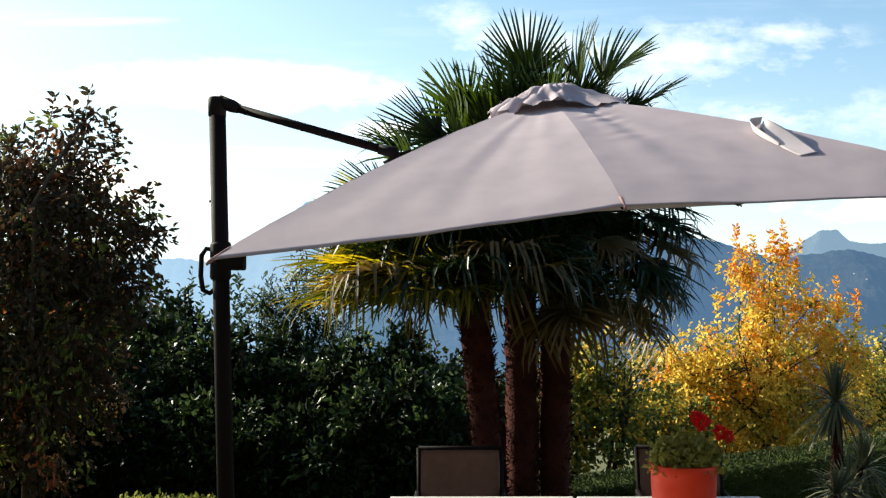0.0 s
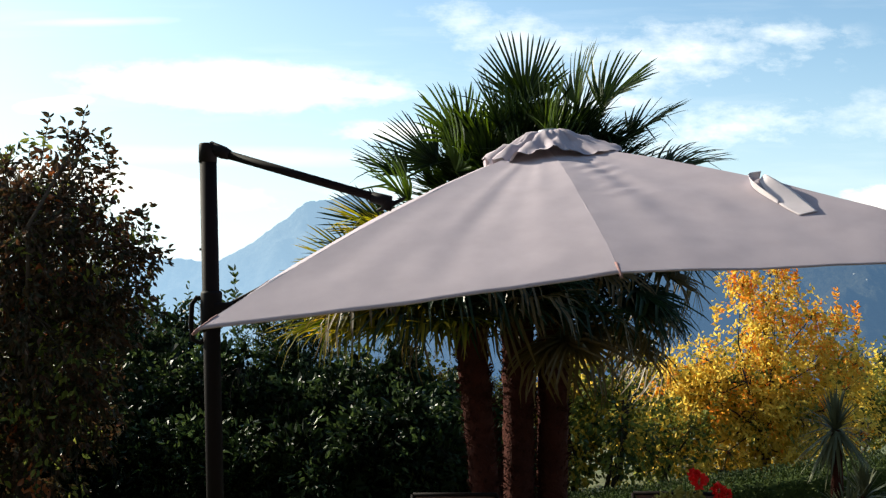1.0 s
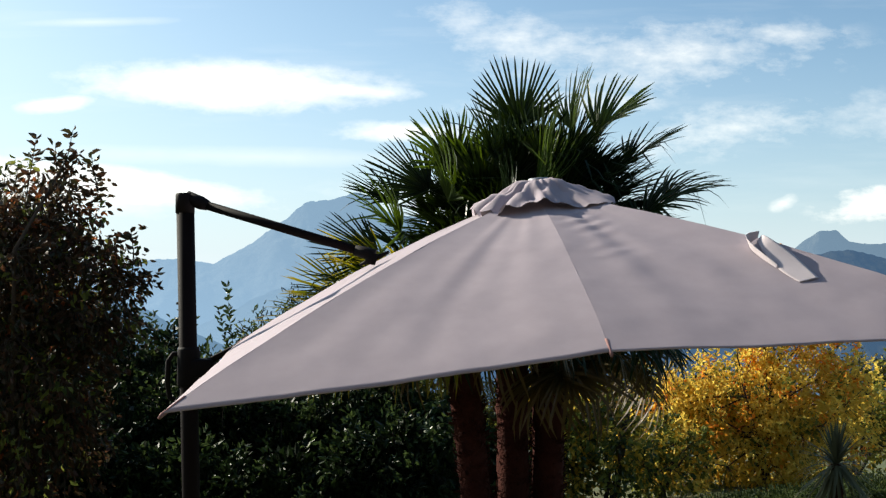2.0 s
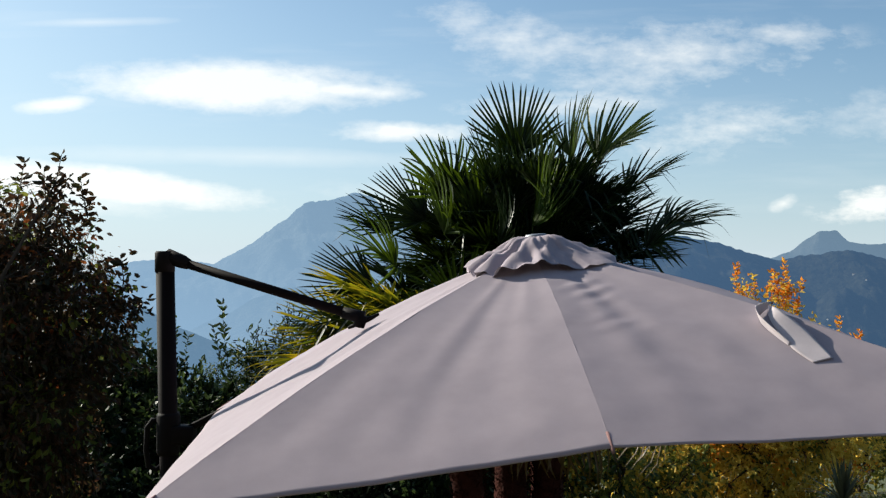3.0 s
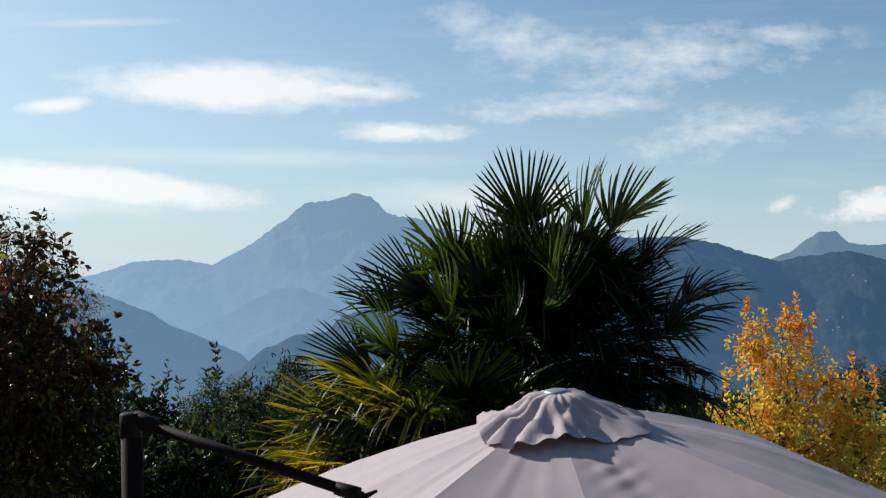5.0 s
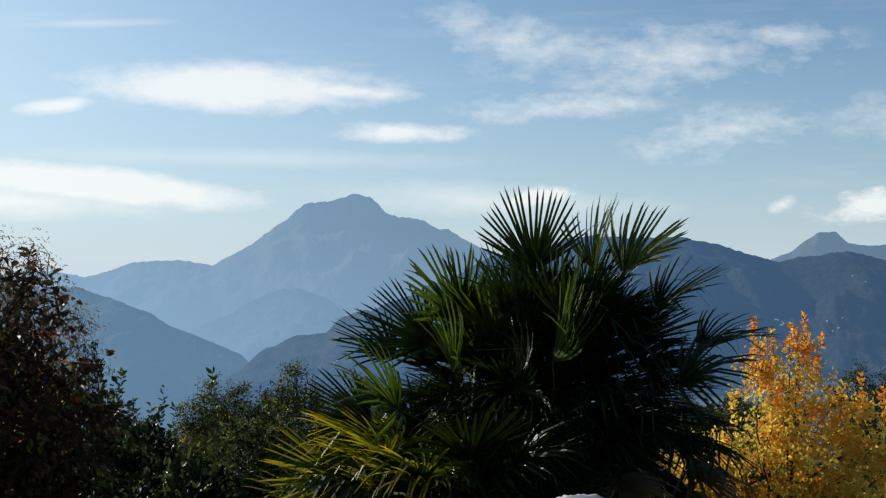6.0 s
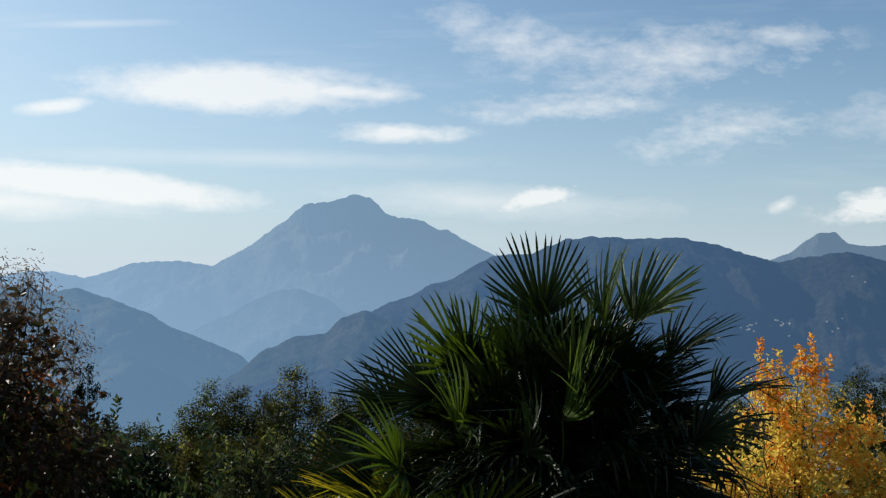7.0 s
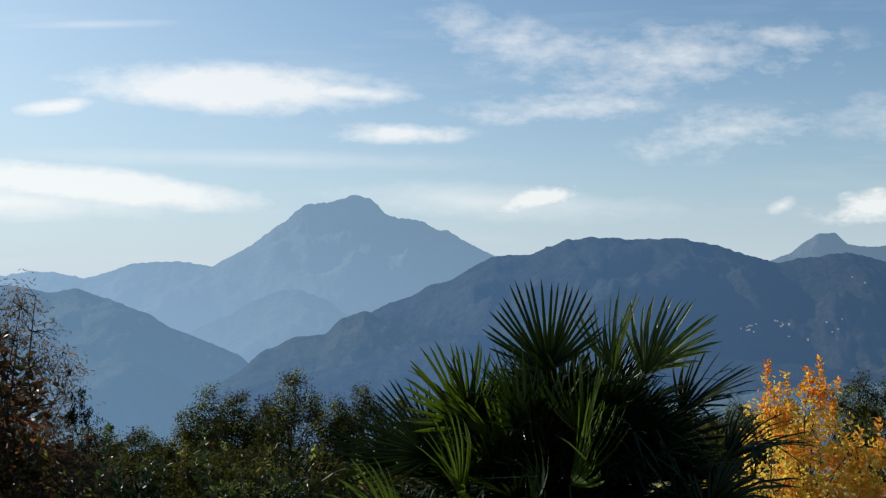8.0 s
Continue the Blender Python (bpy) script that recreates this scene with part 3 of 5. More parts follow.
def on_canopy(sector, q, s, lift=0.0):
    """A point of the canopy: sector 0..7 and fraction q between its two ribs, s from the hub to the rim."""
    a, b = RIM[sector % 8], RIM[(sector + 1) % 8]
    p = a.lerp(b, q) * s
    sag = math.sin(math.pi * q)
    p.z -= 0.022 * sag * math.sin(math.pi * min(s, 1.0) * 0.9)
    p.z += (0.21 * s + 0.06 * max(0.0, p.x) / HALF_X) * (1 - s)
    rip = math.exp(-(((q * s) - 0.105 - 0.16 * (s - 0.36)) / 0.06) ** 2) * (math.exp(-((s - 0.33) / 0.085) ** 2) + 0.5 * math.exp(-((s - 0.53) / 0.045) ** 2))
    if sector == 1:
        p.z += 0.0036 * rip * math.sin(s * 92 + q * s * 60)
    d = Vector((p.x, p.y, 0)).normalized() * 7
    p.z += 0.032 * noise.noise(Vector((d.x, d.y, s * 0.9))) * min(1.0, s * 1.5) * sag * (1.15 - s)   # slack folds running out from the hub
    for at, high, wide in ((0.22, 0.004, 0.13), (0.52, 0.007, 0.11), (0.80, 0.006, 0.13)):   # taut folds between hub and hem
        at += 0.05 * math.sin(sector * 2.3 + at * 9)
        p.z += high * (0.5 + 0.5 * math.cos(math.pi * min(1.0, abs(q - at) / wide))) * s * s * max(0.0, 1.08 - s) * 2.4
    p.z += 0.0007 * max(0.0, 1 - abs(s - 0.56 - 0.01 * math.sin(q * 7 + sector)) / 0.02)   # crease from the folded cover
    p.z += 0.006 * noise.noise(p * 2.6) + 0.003 * noise.noise(p * 7.0)
    p.z += lift
    return TURN @ p


def umbrella():
    u = thing("cantilever_umbrella", (-1.13, 5.19, 0), "taupe square cantilever parasol on a dark metal pole", "umbrella")
    o = Vector(u.location)
    top, foot = Vector((-1.212, 5.19, 2.825)) - o, Vector((0, 0, 0.05))
    bm = bmesh.new()
    tube(bm, [foot, foot.lerp(top, 0.5), top], 0.0445, 24)
    pole = part("pole", bm, M_METAL, u)
    bm = bmesh.new()
    for a in (0, math.pi / 2):
        d = Vector((math.cos(a + 0.78), math.sin(a + 0.78), 0)) * 0.48
        tube(bm, [-d + Vector((0, 0, 0.03)), d + Vector((0, 0, 0.03))], 0.028, 8)
    tube(bm, [(0, 0, 0.0), (0, 0, 0.22)], [0.075, 0.055], 20)
    part("base", bm, M_METAL, u)
    # cap on the pole with the socket of the arm
    bm = bmesh.new()
    tube(bm, [top - Vector((0, 0, 0.055)), top + Vector((0, 0, 0.038)), top + Vector((0, 0, 0.046))], [0.0475, 0.048, 0.043], 24)
    joint = Vector((-0.25, 5.07, 2.555)) - o
    aim = (joint - top).normalized()
    tube(bm, [top + Vector((0.01, 0, 0.025)), top + aim * 0.09 + Vector((0, 0, 0.02)), top + aim * 0.125 + Vector((0, 0, 0.016))], [0.036, 0.034, 0.026], 16)
    part("cap", bm, M_PLASTIC, u)
    bm = bmesh.new()
    tube(bm, [top + aim * 0.1 + Vector((0, 0, 0.016)), joint], 0.0225, 14)
    part("arm", bm, M_METAL, u)
    bm = bmesh.new()
    tube(bm, [joint - aim * 0.09, joint - aim * 0.02, joint + aim * 0.012], [0.027, 0.031, 0.031], 14)
    tube(bm, [joint + Vector((0.002, 0, 0.01)), joint + Vector((-0.012, 0.005, -0.045))], [0.034, 0.026], 14)
    tube(bm, [joint + Vector((-0.062, 0.004, -0.050)), joint + Vector((-0.02, 0.0, -0.032)), joint + Vector((0.04, -0.004, -0.006)), joint + Vector((0.085, -0.008, 0.016))], [0.007, 0.012, 0.012, 0.006], 8)
    part("arm_joint", bm, M_PLASTIC, u)
    # sliding crank housing and its loop handle
    c = foot.lerp(top, 0.70)
    bm = bmesh.new()
    tube(bm, [c + Vector((0, 0, -0.10)), c + Vector((0, 0, -0.085)), c + Vector((0, 0, 0.085)), c + Vector((0, 0, 0.10))], [0.05, 0.056, 0.056, 0.05], 20)
    box(bm, c + Vector((-0.02, -0.05, -0.05)), c + Vector((0.13, 0.05, 0.04)), 0.012)
    housing = part("slider", bm, M_PLASTIC, u)
    bm = bmesh.new()
    loop = [(-0.035, 0, 0.06), (-0.075, -0.01, 0.065), (-0.098, -0.015, 0.03), (-0.102, -0.015, -0.08), (-0.09, -0.012, -0.155), (-0.055, -0.008, -0.172), (-0.03, 0, -0.15)]
    tube(bm, [c + Vector(p) for p in loop], 0.0135, 10)
    part("handle", bm, M_PLASTIC, housing)
    bm = bmesh.new()
    tube(bm, [c + Vector((0.05, 0, 0.0)), joint + Vector((0.02, 0.02, -0.10))], 0.017, 12)
    part("strut", bm, M_METAL, u)
    bm = bmesh.new()
    k = foot.lerp(top, 0.815)
    tube(bm, [k + Vector((-0.035, 0, 0)), k + Vector((-0.055, 0, 0))], [0.009, 0.006], 8)
    part("screw", bm, M_METAL, u)
    # canopy: eight cloth panels
    h = HUB - o
    canopy = place(new("canopy", None), u)
    canopy.location = h
    canopy.empty_display_size = 0.1
    for s in range(8):
        n, rows = 40, 130 if s == 1 else 60
        v = []
        for j in range(rows + 1):
            for i in range(n + 1):
                v.append(on_canopy(s, i / n, 0.05 + 0.95 * j / rows))
        for i in range(n + 1):   # turned-down hem
            v.append(on_canopy(s, i / n, 0.998) + Vector((0, 0, -0.005)))
        f = [(j * (n + 1) + i, (j + 1) * (n + 1) + i, (j + 1) * (n + 1) + i + 1, j * (n + 1) + i + 1) for j in range(rows + 1) for i in range(n)]
        np_part("panel", v, f, M_CLOTH, canopy, smooth=True)
    for s in range(8):
        bm = bmesh.new()
        tube(bm, [on_canopy(s, 0, q) + Vector((0, 0, -0.022)) for q in (0.06, 0.3, 0.6, 0.985)], 0.009, 6)
        part("rib", bm, M_METAL, canopy)
        bm = bmesh.new()   # seam cord along the rib
        tube(bm, [on_canopy(s, 0, 0.1 + 0.9 * q / 14) + Vector((0, 0, -0.0010)) for q in range(15)], 0.0014, 6)
        part("seam", bm, M_CLOTH, canopy)
        bm = bmesh.new()   # pocket that holds the rib's end
        p, q0 = on_canopy(s, 0, 1.0), on_canopy(s, 0, 0.955)
        tube(bm, [q0 + Vector((0, 0, -0.004)), p + Vector((0, 0, -0.008)), p + (p - q0).normalized() * 0.012 + Vector((0, 0, -0.012))], [0.007, 0.008, 0.005], 8)
        part("pocket", bm, M_POCKET, canopy)
    # ruffled vent cloth over the hub
    rng = np.random.default_rng(5)
    v, f, n = [], [], 128
    prof = [(0.04, 0.050), (0.09, 0.049), (0.125, 0.040), (0.15, 0.022), (0.18, 0.002), (0.22, -0.016), (0.26, -0.032), (0.30, -0.048), (0.345, -0.066), (0.37, -0.078)]
    for j, (r, z) in enumerate(prof):
        wave = (j / (len(prof) - 1)) ** 1.2
        for i in range(n):
            a = 2 * math.pi * i / n
            b = a + 0.35 * math.sin(3 * a + 1) + 0.2 * math.sin(5 * a)
            fold = 0.75 * math.sin(7 * b + 0.6) + 0.4 * math.sin(11 * b + 1.3) + 0.5 * noise.noise(Vector((math.cos(a) * 4, math.sin(a) * 4, 2.0)))
            rr = r * (1 + 0.09 * wave * math.cos(4 * (a - 0.78)) + 0.055 * wave * math.sin(7 * b + 1) + 0.05 * wave * noise.noise(Vector((a * 3, 5, 0))))
            dz = 0.030 * fold * wave + 0.042 * noise.noise(Vector((math.cos(a) * 6, math.sin(a) * 6, r * 14))) * wave ** 0.5
            v.append(TURN @ Vector((rr * math.cos(a) + 0.03, rr * math.sin(a), max(z + dz - 0.022 * wave, -0.33 * rr + 0.002) + 0.012)))
    for j in range(len(prof) - 1):
        f += [(j * n + i, (j + 1) * n + i, (j + 1) * n + (i + 1) % n, j * n + (i + 1) % n) for i in range(n)]
    np_part("vent", v, f, M_CLOTH, canopy, "ruffled cloth vent at the peak", smooth=True)
    bm = bmesh.new()
    turned(bm, [(0.052, 0.056), (0.054, 0.068), (0.046, 0.074), (0.02, 0.076)], sides=24)
    fin = part("finial", bm, M_STEEL, canopy)
    fin.rotation_euler, fin.location = TURN.to_euler(), (0.03, 0, 0)
    # loose tie strap standing up off the cloth
    # both edges of the flat tongue and of the loop's lip: fraction between ribs, fraction to the rim, lift
    tongue = [(0.715, 0.757, 0.004, 0.787, 0.752, 0.010), (0.722, 0.728, 0.005, 0.815, 0.722, 0.014), (0.738, 0.695, 0.006, 0.845, 0.690, 0.018), (0.768, 0.666, 0.010, 0.872, 0.660, 0.028),
              (0.800, 0.632, 0.018, 0.885, 0.630, 0.042), (0.829, 0.607, 0.028, 0.892, 0.600, 0.056), (0.879, 0.580, 0.026, 0.932, 0.566, 0.050), (0.925, 0.556, 0.008, 0.965, 0.546, 0.014)]
    lip = [(0.985, 0.535, 0.006, 0.978, 0.542, 0.040), (0.915, 0.550, 0.006, 0.877, 0.562, 0.058), (0.860, 0.567, 0.006, 0.829, 0.575, 0.058), (0.802, 0.604, 0.006, 0.782, 0.609, 0.050),
           (0.761, 0.656, 0.005, 0.760, 0.657, 0.032), (0.742, 0.691, 0.004, 0.757, 0.686, 0.012)]
    v, f = [], []
    for strip in (tongue, lip):
        k = len(v)
        for q0, s0, l0, q1, s1, l1 in strip:
            v += [on_canopy(1, q0, s0, l0), on_canopy(1, q1, s1, l1)]
        f += [(k + 2 * i, k + 2 * i + 1, k + 2 * i + 3, k + 2 * i + 2) for i in range(len(strip) - 1)]
    strap = np_part("strap", v, f, M_STRAP, canopy, "loose cloth tie strap", smooth=True)
    sub = strap.modifiers.new("round", "SUBSURF")
    sub.levels = sub.render_levels = 3
    sub.boundary_smooth = "PRESERVE_CORNERS"
    solid = strap.modifiers.new("thick", "SOLIDIFY")
    solid.thickness = 0.0018
    return u


umbrella()


# ---- table, chairs, pot ----
def table():
    t = thing("dining_table", (0.70, 4.70, 0), "pale grey garden table with a two-panel top", "table")
    for a, b in ((-0.98, -0.008), (0.008, 0.98)):
        bm = bmesh.new()
        box(bm, (a, -0.5, 0.715), (b, 0.5, 0.745), 0.008)
        part("tabletop", bm, M_TABLE, t, smooth=False)
    bm = bmesh.new()
    box(bm, (-0.92, -0.44, 0.66), (0.92, 0.44, 0.714), 0.004)
    part("frame", bm, M_METAL, t, smooth=False)
    for a in (-0.9, 0.9):
        for b in (-0.42, 0.42):
            bm = bmesh.new()
            box(bm, (a - 0.025, b - 0.025, 0), (a + 0.025, b + 0.025, 0.66), 0.004)
            part("leg", bm, M_METAL, t, smooth=False)
    return t


def chair():
    c = thing("garden_chair", (0.10, 5.65, 0), "dark metal garden chair with a brown sling seat", "chair", "chairs round the table")
    bm = bmesh.new()
    for s in (-1, 1):
        tube(bm, [(s * 0.235, -0.03, 0.42), (s * 0.24, 0.10, 0.70), (s * 0.245, 0.16, 0.895)], 0.013, 10)
    tube(bm, [(-0.245, 0.16, 0.895), (0.245, 0.16, 0.895)], 0.012, 10)
    part("back_frame", bm, M_METAL, c)
    def sling(lo, hi, name):
        v, f = [], []
        for j in range(11):
            q = j / 10
            for i in range(9):
                x = -0.23 + 0.46 * i / 8
                p = Vector(lo).lerp(Vector(hi), q)
                dip = 0.018 * math.sin(math.pi * i / 8) * math.sin(math.pi * (0.15 + 0.85 * q))
                v.append((x, p.y + dip * (name == "backrest"), p.z - dip * (name == "seat")))
        for j in range(10):
            f += [(j * 9 + i, j * 9 + i + 1, (j + 1) * 9 + i + 1, (j + 1) * 9 + i) for i in range(8)]
        ob = np_part(name, v, f, M_SLING, c, smooth=True)
        ob.modifiers.new("thick", "SOLIDIFY").thickness = 0.004
    sling((0, -0.01, 0.45), (0, 0.152, 0.885), "backrest")
    sling((0, -0.46, 0.43), (0, -0.03, 0.42), "seat")
    for s in (-1, 1):
        bm = bmesh.new()
        tube(bm, [(s * 0.235, -0.48, 0.43), (s * 0.235, -0.03, 0.42)], 0.012, 10)
        part("seat_rail", bm, M_METAL, c)
        bm = bmesh.new()
        tube(bm, [(s * 0.25, -0.42, 0.63), (s * 0.25, 0.08, 0.65)], 0.015, 10)
        part("armrest", bm, M_METAL, c)
    for s in (-1, 1):
        for a, b in (((s * 0.25, -0.44, 0.0), (s * 0.24, -0.42, 0.63)), ((s * 0.25, 0.05, 0.0), (s * 0.235, -0.02, 0.44))):
            bm = bmesh.new()
            tube(bm, [a, b], 0.013, 10)
            part("leg", bm, M_METAL, c)
    return c


table()
first_chair = chair()
copy_thing(first_chair, pose(1.39, 5.68, 0, 0, 0, -3))


def flower_pot():
    p = thing("flower_pot", (1.135, 4.62, 0.746), "orange glazed pot of red geraniums standing on the table", "flower pot")
    bm = bmesh.new()
    turned(bm, [(0.118, 0.0), (0.132, 0.012), (0.146, 0.10), (0.151, 0.19), (0.152, 0.238), (0.158, 0.246), (0.160, 0.280), (0.152, 0.285), (0.144, 0.268), (0.138, 0.225)], sides=40)
    part("pot", bm, M_POT, p)
    bm = bmesh.new()
    turned(bm, [(0.137, 0.215), (0.139, 0.232), (0.05, 0.238)], sides=30)
    part("soil", bm, M_SOIL, p)
    rng = np.random.default_rng(8)
    n = 1500
    d = rng.normal(0, 1, (n, 3))
    d /= np.linalg.norm(d, axis=1)[:, None]
    r = rng.uniform(0.1, 1, n) ** 0.5
    spots = np.array([0.005, 0, 0.29]) + d * r[:, None] * np.array([0.175, 0.15, 0.125])
    spots = spots[spots[:, 2] > 0.235]
    v, f = leaf_field(spots, spots - np.array([0, 0, 0.2]), 0.035, 0.7, rng, 0.0, 0.8)
    tagged(np_part("foliage", v, f, M_HERB, p), kind="stuff")
    for x, y, z, s in ((0.080, -0.02, 0.475, 0.031), (0.185, 0.02, 0.42, 0.030), (0.060, 0.0, 0.497, 0.023), (0.212, 0.0, 0.405, 0.022)):
        bm = bmesh.new()
        tube(bm, [(x * 0.4, y * 0.5, 0.25), (x * 0.8, y, z - 0.09), (x, y, z)], 0.003, 6)
        stem = part("stem", bm, M_HERB, p)
        d = rng.normal(0, 1, (60, 3))
        d /= np.linalg.norm(d, axis=1)[:, None]
        v, f = leaf_field(np.array([x, y, z]) + d * s * 0.5, d, s * 0.9, 0.85, rng, 0, 0.4)
        np_part("blossom", v, f, M_RED, stem, "red geranium blossom")
    return p


flower_pot()


# ---- palms ----
def fan_mesh(name, seed, radius, blades, sweep, material, droop=0.25, petiole=0.7, split=0.45, cup=0.3, snap=0.0):
    """A fan palm leaf: petiole along +y from the origin, pleated blade segments spread in a fan, tips drooping towards -z."""
    rng = np.random.default_rng(seed)
    v, f = [], []
    side = 0.011
    steps = 5
    for j in range(steps + 1):
        q = j / steps
        y, z = petiole * q, 0.05 * math.sin(q * math.pi)
        w = side * (1.15 - 0.5 * q)
        v += [(-w, y, z), (0, y, z + w), (w, y, z), (0, y, z - w * 0.6)]
    for j in range(steps):
        for k in range(4):
            f.append((4 * j + k, 4 * j + (k + 1) % 4, 4 * j + 4 + (k + 1) % 4, 4 * j + 4 + k))
    for b in range(blades):
        s = b / (blades - 1) * 2 - 1
        a = s * sweep + rng.normal(0, 0.022)
        length = radius * (1.0 - 0.30 * abs(s) ** 2.2) * rng.uniform(0.94, 1.05)
        d, n = np.array([math.sin(a), math.cos(a), 0]), np.array([math.cos(a), -math.sin(a), 0])
        bowl = cup * abs(s)
        wmax = split * radius * sweep / blades * 1.05
        stray, tilt = rng.normal(0, 0.05), rng.uniform(0.3, 0.9)
        hang = droop * rng.uniform(0.4, 1.3) + (0.9 if rng.uniform() < droop * 0.35 else 0.0)
        broken = rng.uniform(0.55, 0.85) if rng.uniform() < snap else 2.0
        base = len(v)
        for q, w in ((0.02, 0.2), (0.20, 0.95), (0.40, 1.0), (0.62, 0.78), (0.88, 0.58), (1.0, 0.06)):
            c = np.array([0, petiole, 0]) + d * length * q
            c[2] += bowl * length * q * (1 - 0.4 * q) * 0.5 - hang * length * max(0, q - 0.45) ** 2 * 1.6 + stray * length * q * q
            c[1] -= 0.10 * hang * length * q * q
            if q > broken:   # the outer part of the blade hangs down
                c[:2] -= (d * length * (q - broken))[:2] * 0.85
                c[2] -= length * (q - broken) * 0.95
            ww = wmax * w
            v += [tuple(c - n * ww + np.array([0, 0, ww * tilt])), tuple(c), tuple(c + n * ww + np.array([0, 0, ww * (1.1 - tilt)]))]
        for j in range(5):
            k = base + 3 * j
            f += [(k, k + 1, k + 4, k + 3), (k + 1, k + 2, k + 5, k + 4)]
    return grid_mesh(name, v, f, material)


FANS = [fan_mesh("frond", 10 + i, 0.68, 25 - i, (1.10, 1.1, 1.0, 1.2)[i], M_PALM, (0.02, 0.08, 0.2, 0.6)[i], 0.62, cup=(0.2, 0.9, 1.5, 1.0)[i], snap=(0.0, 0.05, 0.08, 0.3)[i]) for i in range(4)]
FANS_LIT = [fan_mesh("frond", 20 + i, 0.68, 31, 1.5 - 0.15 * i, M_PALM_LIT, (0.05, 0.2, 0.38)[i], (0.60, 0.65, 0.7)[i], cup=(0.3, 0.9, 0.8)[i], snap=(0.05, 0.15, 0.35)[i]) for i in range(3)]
FANS_LIT_GREEN = [fan_mesh("frond", 50 + i, 0.68, 24, 0.85 + 0.2 * i, M_PALM_LIT_GREEN, (0.03, 0.12, 0.25)[i], 0.6, split=0.52, cup=(1.9, 1.5, 1.0)[i]) for i in range(3)]
FANS_OLD = [fan_mesh("frond", 30 + i, 0.60, 24, 1.4, M_PALM_OLD, 0.8 + 0.5 * i, 0.50, cup=0.7, snap=0.5) for i in range(2)]
FANS_LONG = [fan_mesh("frond", 40 + i, 0.70, 25, 1.5, (M_PALM, M_PALM_DRY, M_PALM_LIT)[i], (0.4, 0.6, 0.2)[i], (0.95, 0.95, 0.8)[i], cup=0.5, snap=(0.4, 0.5, 0.25)[i]) for i in range(3)]


def frond(parent, mesh, hub, aim, face, size=1.0):
    """Hangs one leaf on a palm: hub where its stalk starts, aim where it points, face the way its upper side looks."""
    y = Vector(aim).normalized()
    x = y.cross(Vector(face)).normalized()
    z = x.cross(y)
    ob = place(new("frond", mesh), parent)
    m = Matrix((x, y, z)).transposed().to_4x4()
    ob.matrix_basis = Matrix.Translation(Vector(hub)) @ m @ Matrix.Scale(size, 4)
    return ob


